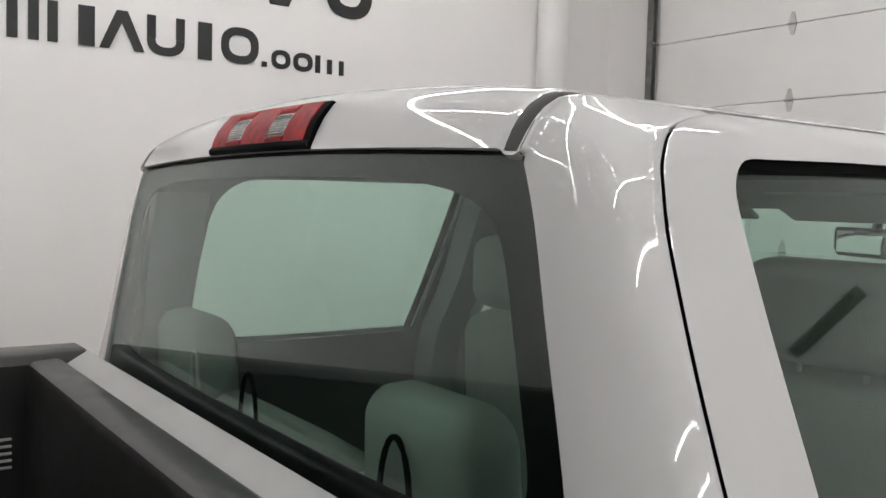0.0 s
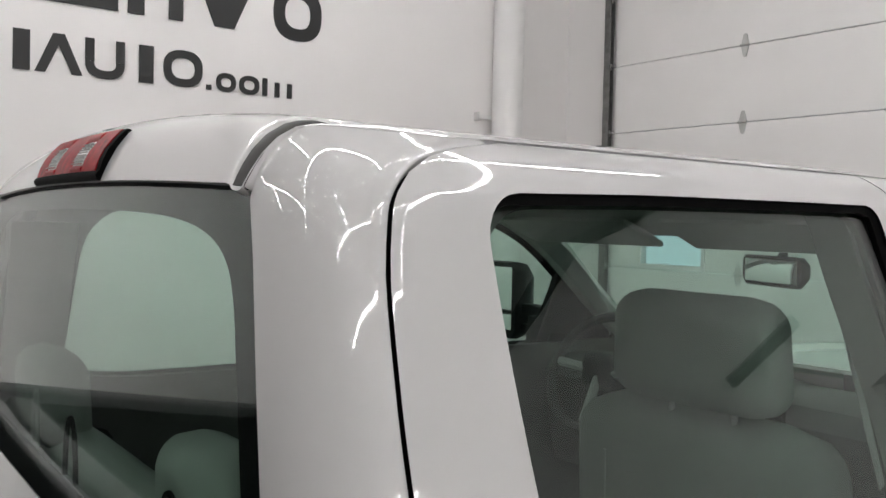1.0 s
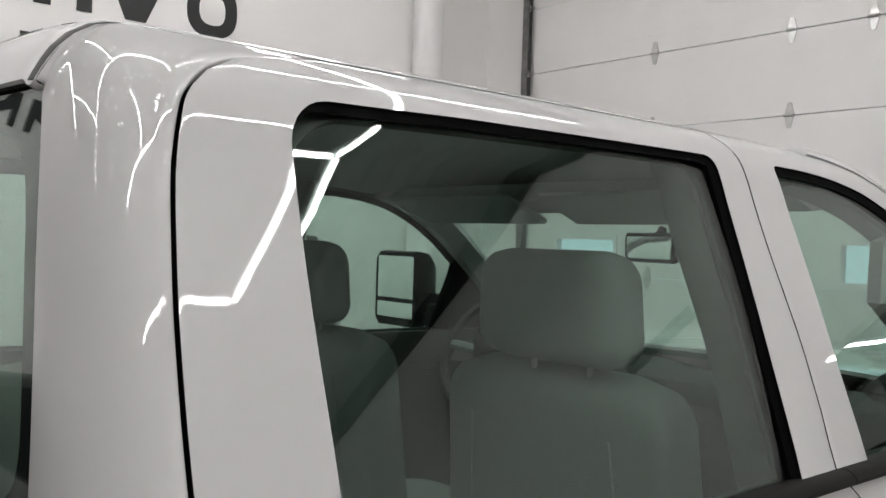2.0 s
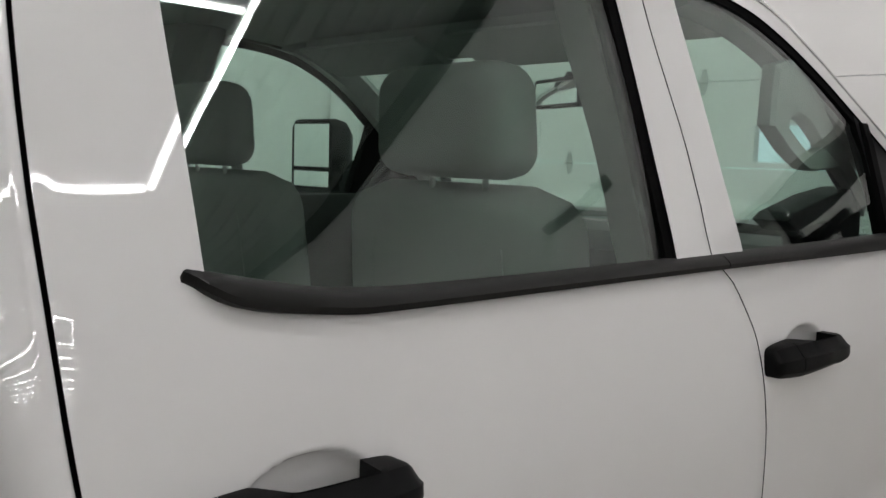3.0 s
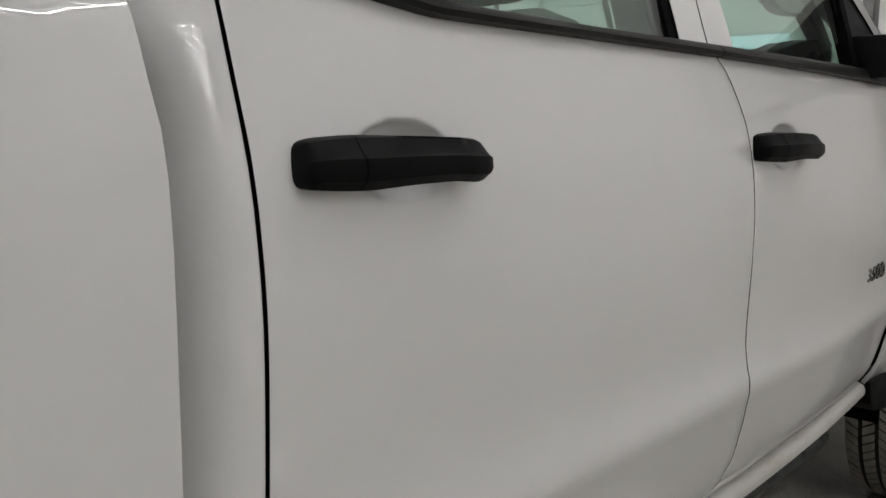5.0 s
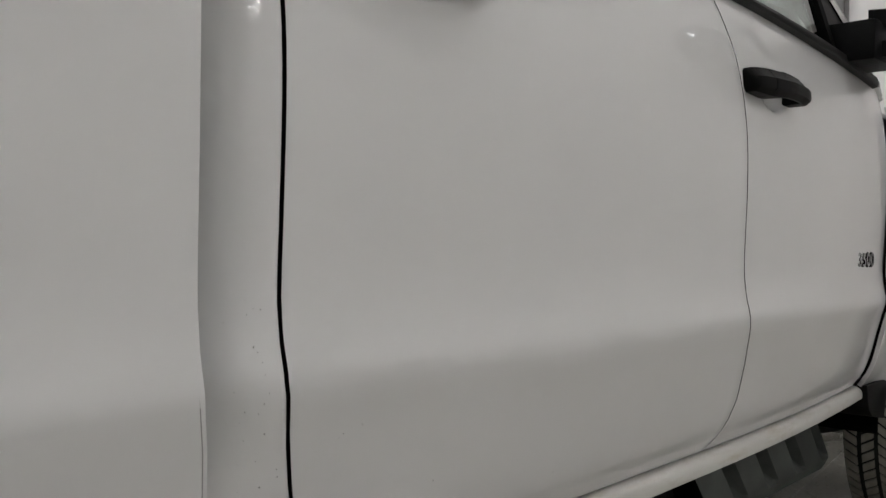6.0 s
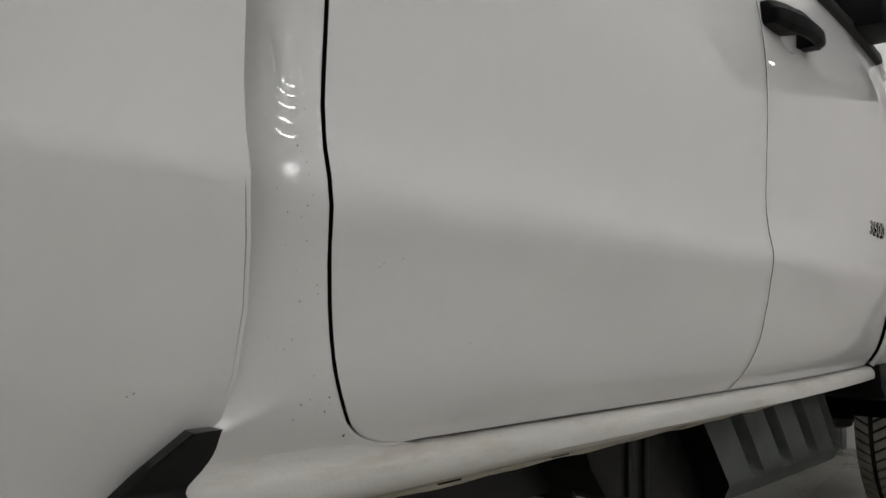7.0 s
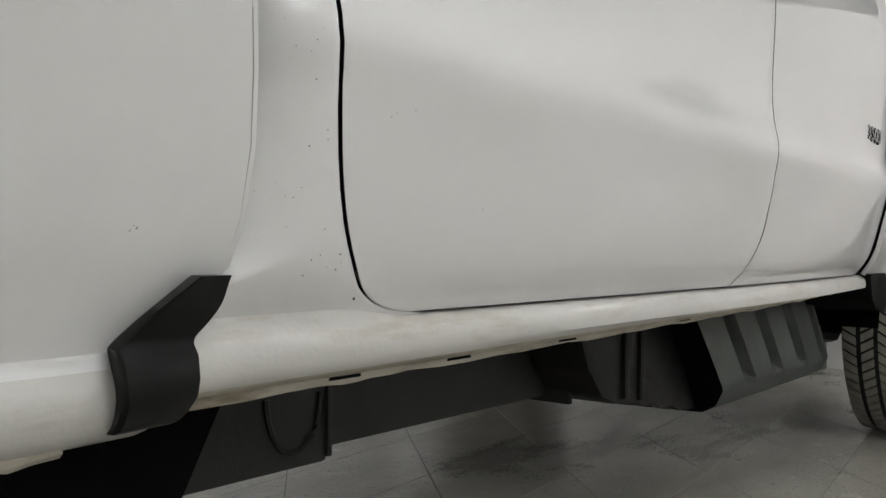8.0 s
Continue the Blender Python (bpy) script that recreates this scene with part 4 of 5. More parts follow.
for x in spread(1.30, 2.30, 16):
    z = roof_edge(x) + 0.004
    y = Y(x, z - 0.004)
    rows.append([(x, y, z), (x + 0.004, y + 0.012, z + 0.014), (x + 0.03, y + 0.05, z + 0.022), (x + 0.03, y + 0.06, z + 0.008), (x, y + 0.02, z - 0.012)])
    trows.append([(x - 0.01, y + 0.025, z - 0.06), (x + 0.01, y + 0.03, z - 0.005), (x + 0.04, y + 0.075, z + 0.0), (x + 0.03, y + 0.10, z - 0.03), (x, y + 0.07, z - 0.07)])
ap = part("front_pillar", loft(rows), PAINT, truck, "white painted windshield pillar")
at = part("pillar_trim", loft(trows), TRIM_IN, ap, "grey interior pillar trim")
OUT = [(1.475, 1.868), (1.468, 1.80), (1.467, 1.745), (1.50, 1.728), (1.548, 1.70), (1.605, 1.675), (1.655, 1.658), (1.70, 1.655), (1.84, 1.663), (1.933, 1.618), (2.02, 1.545), (2.03, 1.585), (1.88, 1.695), (1.75, 1.785), (1.65, 1.845), (1.55, 1.885)]
SLOT = [(1.572, 1.765), (1.563, 1.755), (1.560, 1.742), (1.585, 1.730), (1.612, 1.717), (1.640, 1.704), (1.660, 1.695), (1.672, 1.694), (1.727, 1.702), (1.738, 1.709), (1.732, 1.718), (1.710, 1.730), (1.680, 1.746), (1.650, 1.761), (1.611, 1.769), (1.585, 1.770)]
rows = []
for ring, y in ((SLOT, 0.235), (SLOT, 0.212), ([(0.9 * a + 0.1 * c, 0.9 * b + 0.1 * d) for (a, b), (c, d) in zip(SLOT, OUT)], 0.204), ([(0.1 * a + 0.9 * c, 0.1 * b + 0.9 * d) for (a, b), (c, d) in zip(SLOT, OUT)], 0.200), (OUT, 0.208), (OUT, 0.235), (SLOT, 0.235)):
    rows.append([(x, y, z) for x, z in ring])
part("grab_handle", grid(rows, closed=True)[0], TRIM_IN, ap, "grey pillar panel with a grab handle", angle=35)
for o in (ap, at):
    flipped(o, ap if o is not ap else None)
rows = []
for x in spread(2.26, 3.82, 14):
    rows.append([(x, 0.09 + 0.03 * max(0, x - 3.2) + g * (1.82 - 0.06 * max(0, x - 3.2)), 1.475 - 0.03 * (x - 2.16) - 0.03 * (2 * g - 1) ** 4 - 0.05 * max(0, (x - 3.4) / 0.38) ** 2 + 0.035 * (1 - (2 * g - 1) ** 2)) for g in spread(0, 1, 18)])
solid(part("hood", grid(rows)[0], PAINT, truck, "white painted hood", flip=True), 0.012)


def fender_low(x, c, base):
    d = abs(x - c)
    return 0.40 + math.sqrt(0.475 ** 2 - d * d) if d < 0.43 else base


def column_panel(x0, x1, n, yf, zlow, ztop, m=22):
    rows = []
    for x in spread(x0, x1, n):
        lo, hi = zlow(x), ztop(x)
        rows.append([(x, yf(x, lo + (hi - lo) * f), lo + (hi - lo) * f) for f in spread(0, 1, m)])
    return grid(rows)[0]


fe = part("front_fender", column_panel(2.233, 3.84, 60, lambda x, z: Y(min(x, 2.0), z) - 0.02 * math.exp(-((math.hypot(x - AXL, z - 0.4) - 0.5) / 0.05) ** 2) + 0.10 * max(0, (x - 3.3) / 0.5) ** 2, lambda x: fender_low(x, AXL, 0.625), lambda x: 1.45 - 0.03 * (x - 2.16)), PAINT, truck, "white painted front fender", flip=True)
solid(fe, 0.012)
flipped(fe)
part("front_end", box(3.76, 3.84, 0.12, 1.88, 0.55, 1.40, bev=0.03), BLACK, truck, "dark front end")

# rocker below the doors
rows = []
for x in [-0.140, -0.12, -0.10] + sorted(spread(-0.07, 2.22, 40) + spread(0.055, 0.215, 8)) + [2.238, 2.248, 2.253]:
    e = 0.012 if x == 2.253 else 0.0
    y = 0.030 * max(0.0, (x - 1.1) / 0.85) ** 2
    w = min(1.0, max(0.0, (x - 0.07) / 0.12))
    w = w * w * (3 - 2 * w)
    fb, lip = 0.574 + 0.008 * x, 0.556 + 0.012 * x + 0.0012 * math.sin(x * 37) + 0.0008 * math.sin(x * 91)
    rows.append([(x, y + 0.105, 0.627), (x, y + 0.0800 + 0.004 * w + e, 0.637 - 0.0115 * w), (x, y + 0.077 + e, 0.623), (x, y + 0.070 + e, 0.617), (x, y + 0.0665 + e, 0.610), (x, y + 0.0655 + e, 0.601), (x, y + 0.0665 + e, 0.590), (x, y + 0.070 + e, fb + 0.009), (x, y + 0.076 + e, fb + 0.003), (x, y + 0.090 + e, fb - 0.004), (x, y + 0.107, fb - 0.008), (x, y + 0.110, lip + 0.003), (x, y + 0.113, lip), (x, y + 0.122, lip), (x, y + 0.125, fb), (x, y + 0.22, fb), (x, y + 0.22, 0.62)])
rk = part("rocker_panel", loft(rows), LOW_PAINT, truck, "white textured sill with dirt along its lower edge")
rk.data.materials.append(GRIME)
# dust colour set by height alone, on all faces below the turn
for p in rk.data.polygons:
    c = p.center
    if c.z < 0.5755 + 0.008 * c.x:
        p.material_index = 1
flipped(rk)
for x in (0.09, 0.28, 0.53, 0.93, 1.25, 1.55):
    y = 0.030 * max(0.0, (x - 1.1) / 0.85) ** 2
    part("drain_slot", box(x, x + 0.045, y + 0.1065, y + 0.112, 0.5615 + 0.011 * x, 0.5655 + 0.010 * x, bev=0.0012), GAP, rk, "dark drain slot")

# dark sheet added behind the doors as the gaps' shade, so that no light shows through
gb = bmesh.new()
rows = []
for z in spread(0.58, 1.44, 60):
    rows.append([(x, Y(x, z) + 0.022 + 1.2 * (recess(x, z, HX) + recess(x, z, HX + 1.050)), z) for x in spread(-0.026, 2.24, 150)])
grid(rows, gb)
isd = part("inner_side", gb, GAP, truck, "dark sheet added behind the doors", flip=False)
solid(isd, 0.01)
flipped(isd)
for xf in (rear_cut, mid_cut):
    rows = []
    for z in spread(0.66, 2.035, 50):
        c = xf(z)
        y = side(z)
        rows.append([(c - 0.02, y + 0.0135, z), (c + 0.02, y + 0.0135, z), (c + 0.02, y + 0.024, z), (c - 0.02, y + 0.024, z)])
    o = part("door_seal", loft(rows), GAP, truck, "black door seal")
    flipped(o)
rows = []
for x in spread(0.20, 1.30, 24):
    z = roof_edge(x)
    rows.append([(x, 0.285, z - 0.02), (x, 0.318, z - 0.004), (x, 0.328, z - 0.010), (x, 0.298, z - 0.030)])
o = part("door_seal", loft(rows), GAP, truck, "black door seal")
flipped(o)

# ---- bed ----
BED = [(0.536, 0.17), (0.543, 0.098), (0.551, 0.077), (0.562, 0.066), (0.574, 0.0600), (0.586, 0.0575), (0.595, 0.0592), (0.605, 0.066), (0.617, 0.0715), (0.640, 0.064), (0.6808, 0.04), (0.7199, 0.024), (0.7785, 0.008), (0.8372, -0.008), (0.8783, -0.0195), (0.89, -0.0215), (0.9016, -0.0195), (0.9247, -0.0145), (0.968, -0.011), (1.01, -0.0125), (1.103, -0.017), (1.2, -0.0195), (1.28, -0.02), (1.34, -0.019), (1.38, -0.017), (1.42, -0.012), (1.45, -0.006), (1.47, 0), (1.485, 0.007), (1.495, 0.016), (1.501, 0.03), (1.503, 0.06), (1.503, 0.12)]
BXR, BAX = -2.35, -1.18


def bed_cols():
    return [0.0, 0.002, 0.005, 0.010, 0.02] + spread(0.04, 1.0, 30)


rows = []
for f in bed_cols():
    row = []
    for z, y in BED:
        xf = bed_front(z)
        x = xf - f * 0.03 if f < 0.03 else xf + (BXR - xf) * f
        d = xf - x
        r = 0.010 * (1 - d / 0.012) ** 2 if d < 0.012 else 0
        lo = 0.40 + math.sqrt(max(0, 0.48 ** 2 - (x - BAX) ** 2)) if abs(x - BAX) < 0.46 else 0
        row.append((x, y + r, max(z, min(lo, 1.0))))
    rows.append(row)
bs = part("bed_side", grid(rows)[0], PAINT, truck, "white painted bed side", flip=False)
# Sill paint here: some dust, and the lip's weaker light put into colour.
bs.data.materials.append(LOW_PAINT)
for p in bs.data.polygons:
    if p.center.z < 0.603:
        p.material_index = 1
solid(bs, 0.012)
# front return of the bed side, folded inwards
flipped(bs)
rows = []
for x in spread(-0.196, -0.66, 24):
    w = 0.0022 * math.sin(x * 61) + 0.0015 * math.sin(x * 143)
    rows.append([(x, 0.092, 0.552), (x, 0.094, 0.541 + w), (x, 0.099, 0.537 + w), (x, 0.106, 0.541 + w), (x, 0.108, 0.552)])
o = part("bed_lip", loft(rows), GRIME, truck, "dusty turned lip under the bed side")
flipped(o)
rows = []
for z, y in BED[10:]:
    x = bed_front(z)
    rows.append([(x - 0.0005, y + 0.010, z), (x - 0.003, y + 0.02, z), (x - 0.012, y + 0.045, z), (x - 0.012, y + 0.10, z)])
# grey instead of white puts the joint's shade into the fold's colour
o = part("bed_return", grid(rows)[0], PILLAR_IN, truck, "inner fold of the bed side, greyed to darken the joint", flip=False)
solid(o, 0.006)
flipped(o)
fb = bmesh.new()
box(-0.205, -0.150, 0.12, 1.88, 0.78, 1.50, bm=fb)
part("bed_bulkhead", fb, PAINT, truck, "white painted bed front wall", smooth=False)
rows = []
for y in spread(0.10, 1.90, 20):
    rows.append([(-0.150, y, 1.495), (-0.149, y, 1.532), (-0.151, y, 1.538), (-0.155, y, 1.5405), (-0.160, y, 1.539), (-0.208, y, 1.517), (-0.212, y, 1.512), (-0.212, y, 1.495)])
# grey in place of the bed's white paints in the slope's shaded look
part("bed_flange", loft(rows), SATIN, truck, "greyed top edge of the bed front wall")
# black drop-in liner: front wall with a rounded cap, sides, floor with ribs, rail caps
lb = bmesh.new()
rows = []
for y in spread(0.16, 1.84, 24):
    e = 0.004 * math.sin(y * 40)
    rows.append([(-0.2145, y, 1.49), (-0.2145, y, 1.519), (-0.219, y, 1.526), (-0.229, y, 1.530), (-0.279, y, 1.527), (-0.290, y, 1.521), (-0.296, y, 1.505), (-0.307, y, 0.97), (-0.257, y, 0.97), (-0.245, y, 1.49)])
loft(rows, bm=lb)
part("bed_liner_front", lb, BEDLINER, truck, "scuffed black plastic bed liner")
lb = bmesh.new()
for s in (0, 1):
    rows = []
    for x in spread(-0.158, BXR + 0.05, 20):
        c = [(0.165, 1.537), (0.152, 1.543), (0.045, 1.543), (0.032, 1.537), (0.028, 1.520), (0.030, 1.505), (0.12, 1.5045), (0.12, 1.49), (0.155, 1.49), (0.170, 0.97), (0.185, 0.97), (0.180, 1.52)]
        rows.append([(x, 2 - y if s else y, z) for y, z in c])
    part("bed_liner_side", loft(rows), BEDLINER, truck, "scuffed black plastic bed liner and rail cap")
fl = bmesh.new()
box(BXR + 0.05, -0.26, 0.16, 1.84, 0.93, 0.975, bm=fl)
for i in range(12):
    y = 0.25 + i * 0.13
    box(BXR + 0.06, -0.30, y, y + 0.06, 0.975, 0.985, bm=fl)
part("bed_floor", fl, BEDLINER, truck, "ribbed black bed liner floor", smooth=False)
for i in range(5):
    z = 1.349 - i * 0.0165
    part("liner_louvre", box(-0.42, -0.328, 1.812, 1.850, z, z + 0.006, bev=0.002), TRIM_IN, truck, "grey raised liner slot")
part("tailgate", box(BXR - 0.05, BXR + 0.03, 0.05, 1.95, 0.70, 1.53, bev=0.02), PAINT, truck, "white painted tailgate")

# unseen black blocks added deep in the joint of cab and bed, to darken it
for yy in (0.17, 1.71):
    part("joint_seal", box(-0.145, -0.1025, yy, yy + 0.12, 0.58, 1.46, bev=0.003), GAP, truck, "black block added to darken the joint of cab and bed")

# plastic guard over the seam between cab and bed
rows = []


def guard(z):
    o = 0.010
    if z >= 0.620:
        f = (z - 0.620) / 0.055
        return -0.180 + 0.057 * f, -0.108 + 0.019 * f + 0.009 * math.sin(math.pi * min(1.0, f)) ** 1.5
    f = (0.620 - z) / 0.065
    return -0.180 + 0.009 * f ** 2, -0.108 - 0.002 * f - 0.004 * max(0.0, f - 0.7) / 0.3
for z in (0.675, 0.673, 0.666, 0.659, 0.652, 0.645, 0.637, 0.628, 0.6255, 0.621, 0.612, 0.594, 0.580, 0.567, 0.559, 0.555):
    a, b = guard(z)
    yb = float(np.interp(z, (0.551, 0.561, 0.581, 0.601, 0.612, 0.621, 0.626, 0.645, 0.675), (0.086, 0.062, 0.046, 0.043, 0.046, 0.053, 0.055, 0.046, 0.027)))
    yc = yb + 0.012
    o = float(np.interp(z, (0.555, 0.60, 0.62, 0.655, 0.675), (0.008, 0.007, 0.005, 0.004, 0.003)))
    rows.append([(a, yb - 0.001, z), (a + 0.002, yb - o, z), ((a + b) / 2, (yb + yc) / 2 - o - 0.003, z), (b - 0.002, max(yc, yb) - o - 0.006, z), (b, yc + 0.02, z), (a + 0.01, yb + 0.03, z)])
part("seam_guard", loft(rows), GUARD, truck, "black plastic guard over the seam of cab and bed")

# ---- underbody ----
fr = bmesh.new()
box(0.20, 3.4, 0.50, 0.62, 0.373, 0.55, bev=0.012, bm=fr)
box(-2.3, 0.46, 0.495, 0.625, 0.352, 0.56, bev=0.012, bm=fr)
rail = part("frame_rail", fr, FRAME, truck, "black coated steel frame rail")
bead = tube([(0.385 + 0.055 * math.cos(a), 0.493, 0.468 + 0.088 * math.sin(a)) for a in (math.pi + math.pi * i / 20 for i in range(21))], 0.005, 6)
part("weld_bead", bead, FRAME, rail, "raised curved weld seam")
part("bracket", box(0.452, 0.462, 0.488, 0.63, 0.362, 0.55, bev=0.003), FRAME, rail)
part("bracket", box(1.115, 1.130, 0.44, 0.62, 0.362, 0.55, bev=0.003), FRAME, rail)
flipped(rail)
cr = prism([(1.14, 0.55), (1.14, 0.375), (1.35, 0.35), (1.45, 0.39), (1.60, 0.53), (1.60, 0.56)], "y", 0.46, 0.64, bev=0.008)
part("cab_mount", cr, FRAME, truck, "black steel cab mount")
# gap black in place of the frame coating paints in the shade under here
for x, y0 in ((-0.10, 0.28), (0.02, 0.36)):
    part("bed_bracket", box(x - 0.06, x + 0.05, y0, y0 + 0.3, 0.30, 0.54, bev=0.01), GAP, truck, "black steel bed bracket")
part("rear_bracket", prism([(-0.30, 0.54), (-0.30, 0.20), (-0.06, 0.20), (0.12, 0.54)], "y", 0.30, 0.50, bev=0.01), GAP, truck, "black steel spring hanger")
sub = bmesh.new()
box(-0.05, 2.2, 0.26, 1.76, 0.555, 0.58, bm=sub)
part("cab_floor_pan", sub, GAP, truck, "dark underside of the cab", smooth=False)
xm = bmesh.new()
box(1.5, 2.3, 0.62, 1.4, 0.30, 0.5, bev=0.05, bm=xm)
part("gearbox_case", xm, FRAME, truck, "dark gearbox under the cab")

# ribbed plastic shield
rows = []
N = 180
for i in range(N + 1):
    f = i / N
    x = 1.42 + 0.94 * f
    g = 0.0
    for k in range(4):
        d = abs(f - 0.205 - 0.233 * k) / 0.042
        if d < 1:
            g = 0.060 * (1 - d ** 3)
    end = 0.05 * max(0.0, (f - 0.93) / 0.07) ** 2

    def at(y, z):
        return (x + 0.85 * (0.53 - max(z, 0.33)), y + end, z)
    rows.append([at(0.282 + g, 0.555), at(0.281 + g, 0.52), at(0.279 + g, 0.46), at(0.278 + g, 0.41), at(0.278 + g * 0.8, 0.385), at(0.277 + g * 0.25, 0.366), at(0.280, 0.352), at(0.305, 0.312 + end), at(0.34, 0.292 + end), at(0.55, 0.286 + end), at(0.72, 0.315), at(0.72, 0.53), at(0.50, 0.56)])
sh = part("fluid_tank_shield", loft(rows), SHIELD, truck, "grey ribbed moulded plastic tank shield", angle=25)
# rear end face set to gap black so that it merges with the tank end
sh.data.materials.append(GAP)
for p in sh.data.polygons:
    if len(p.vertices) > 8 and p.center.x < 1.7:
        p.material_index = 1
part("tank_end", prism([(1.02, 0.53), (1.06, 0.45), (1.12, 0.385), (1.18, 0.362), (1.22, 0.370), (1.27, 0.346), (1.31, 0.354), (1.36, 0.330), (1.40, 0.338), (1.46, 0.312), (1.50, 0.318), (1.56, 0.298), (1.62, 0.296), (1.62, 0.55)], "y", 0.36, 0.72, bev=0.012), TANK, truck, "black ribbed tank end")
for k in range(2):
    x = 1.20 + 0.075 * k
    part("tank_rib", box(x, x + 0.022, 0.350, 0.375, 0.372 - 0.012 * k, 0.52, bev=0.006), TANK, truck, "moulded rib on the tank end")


# ---- wheels ----
def wheel(cx, cy0, cy1, name="wheel"):
    root = new(name)
    root.parent = truck
    root.location = (0, 0, 0)
    prof = []
    w = cy1 - cy0
    for f, r in ((0.0, 0.285), (0.015, 0.32), (-0.01, 0.35), (0.0, 0.375), (0.05, 0.392), (0.10, 0.396), (0.5, 0.398), (0.90, 0.396), (0.95, 0.392), (1.0, 0.375), (1.01, 0.35), (0.985, 0.32), (1.0, 0.285), (0.85, 0.26), (0.15, 0.26)):
        prof.append((cy0 + w * f, r * 0.963))
    rings = []
    for k in range(97):
        a = 2 * math.pi * k / 96
        rings.append([(cx + r * math.sin(a), y, CZ + r * math.cos(a)) for y, r in prof])
    ty = part("tyre", loft(rings, cap=False), RUBBER, root, "black rubber tyre with a block tread")
    tb = bmesh.new()
    ribs = ((0.03, 0.185, 1), (0.245, 0.385, -1), (0.44, 0.56, 1), (0.615, 0.755, -1), (0.815, 0.97, 1))
    n = 72
    for f0, f1, sgn in ribs:
        for k in range(n):
            a0, a1 = 2 * math.pi * (k + 0.13) / n, 2 * math.pi * (k + 0.87) / n
            sl = 0.055 * sgn
            pts = []
            for r in (0.377, WR):
                for f, da in ((f0, 0.0), (f1, sl)):
                    for a in (a0, a1):
                        rr = r - (0.006 if f in (0.03, 0.97) else 0)
                        pts.append(tb.verts.new((cx + rr * math.sin(a + da), cy0 + w * f, CZ + rr * math.cos(a + da))))
            for q in ((4, 5, 7, 6), (0, 1, 5, 4), (2, 6, 7, 3), (0, 4, 6, 2), (1, 3, 7, 5)):
                tb.faces.new([pts[i] for i in q])
    part("tread", tb, TREAD, ty, "", smooth=False)
    rb = []
    for k in range(49):
        a = 2 * math.pi * k / 48
        rb.append([(cx + r * math.sin(a), y, CZ + r * math.cos(a)) for y, r in ((cy0 + 0.02, 0.288), (cy0 + 0.03, 0.27), (cy0 + 0.06, 0.25), (cy0 + 0.05, 0.10), (cy0 + 0.03, 0.07), (cy0 + 0.03, 0.005), (cy1 - 0.03, 0.005), (cy1 - 0.02, 0.288))])
    part("rim", loft(rb, cap=False), STEEL, root, "steel wheel")
    return root


for cx in (AXL, BAX):
    wheel(cx, 0.0, 0.262)
    wheel(cx, 1.738, 2.0)
ab = tube([(AXL, 0.3, CZ), (AXL, 1.7, CZ)], 0.06, 12)
tube([(2.45, 0.42, 0.46), (2.62, 0.40, 0.42), (2.85, 0.38, 0.40)], 0.035, 8, bm=ab)
part("front_axle", ab, FRAME, truck, "dark front axle and link")
part("rear_axle", tube([(BAX, 0.3, CZ), (BAX, 1.7, CZ)], 0.08, 12), FRAME, truck, "dark rear axle")
rows = []
for k in range(21):
    a = -1.45 + 2.9 * k / 20
    rows.append([(AXL + 0.50 * math.sin(a), y, 0.40 + 0.50 * math.cos(a)) for y in (0.12, 0.45, 0.6)])
o = part("wheel_liner", grid(rows)[0], GAP, truck, "black wheel arch liner", flip=False)
solid(o, 0.008)
flipped(o)
part("wheel_liner", prism([(2.24, 0.63), (2.26, 0.56), (2.30, 0.53), (2.42, 0.51), (2.47, 0.63)], "y", 0.105, 0.40, bev=0.004), BLACK, truck, "black wheel arch liner")


# ---- towing mirrors ----
def mirror_unit():
    root = new("towing_mirror")
    root.parent = truck
    root["label"] = "tall black towing mirror on two arms"
    part("housing", loft([[(x, -0.295 + sy * (0.135 - e), 1.645 + sz * (0.150 - e)) for sy, sz in ((-1, -0.8), (-0.8, -1), (0.8, -1), (1, -0.8), (1, 0.8), (0.8, 1), (-0.8, 1), (-1, 0.8))] for x, e in ((1.855, 0.006), (1.850, 0.0), (1.88, -0.004), (1.94, 0.006), (1.98, 0.035), (1.995, 0.07))]), BLACK, root, "black mirror housing")
    part("upper_glass", box(1.847, 1.851, -0.412, -0.178, 1.607, 1.778, bev=0.0015), MIRROR, root, "flat mirror glass")
    part("lower_glass", box(1.847, 1.851, -0.412, -0.178, 1.528, 1.590, bev=0.0015), MIRROR, root, "wide angle mirror glass")
    for z in (1.535, 1.615):
        part("arm", loft([[(x + dx, y, z + dz) for dx, dz in ((-0.022, -0.02), (0.022, -0.02), (0.022, 0.02), (-0.022, 0.02))] for x, y in ((1.91, -0.20), (1.90, -0.10), (1.86, 0.0))]), BLACK, root)
    part("foot", prism([(1.79, 1.500), (2.00, 1.505), (2.00, 1.56), (1.93, 1.605), (1.80, 1.605)], "y", -0.03, 0.10, bev=0.01), BLACK, root, "black mirror foot")
    return root


m1 = mirror_unit()
m2 = new("towing_mirror")
m2.parent = truck
m2["label"] = "tall black towing mirror on two arms"
for c in m1.children:
    flipped(c, m2)

# ---- cab interior ----
rows = []
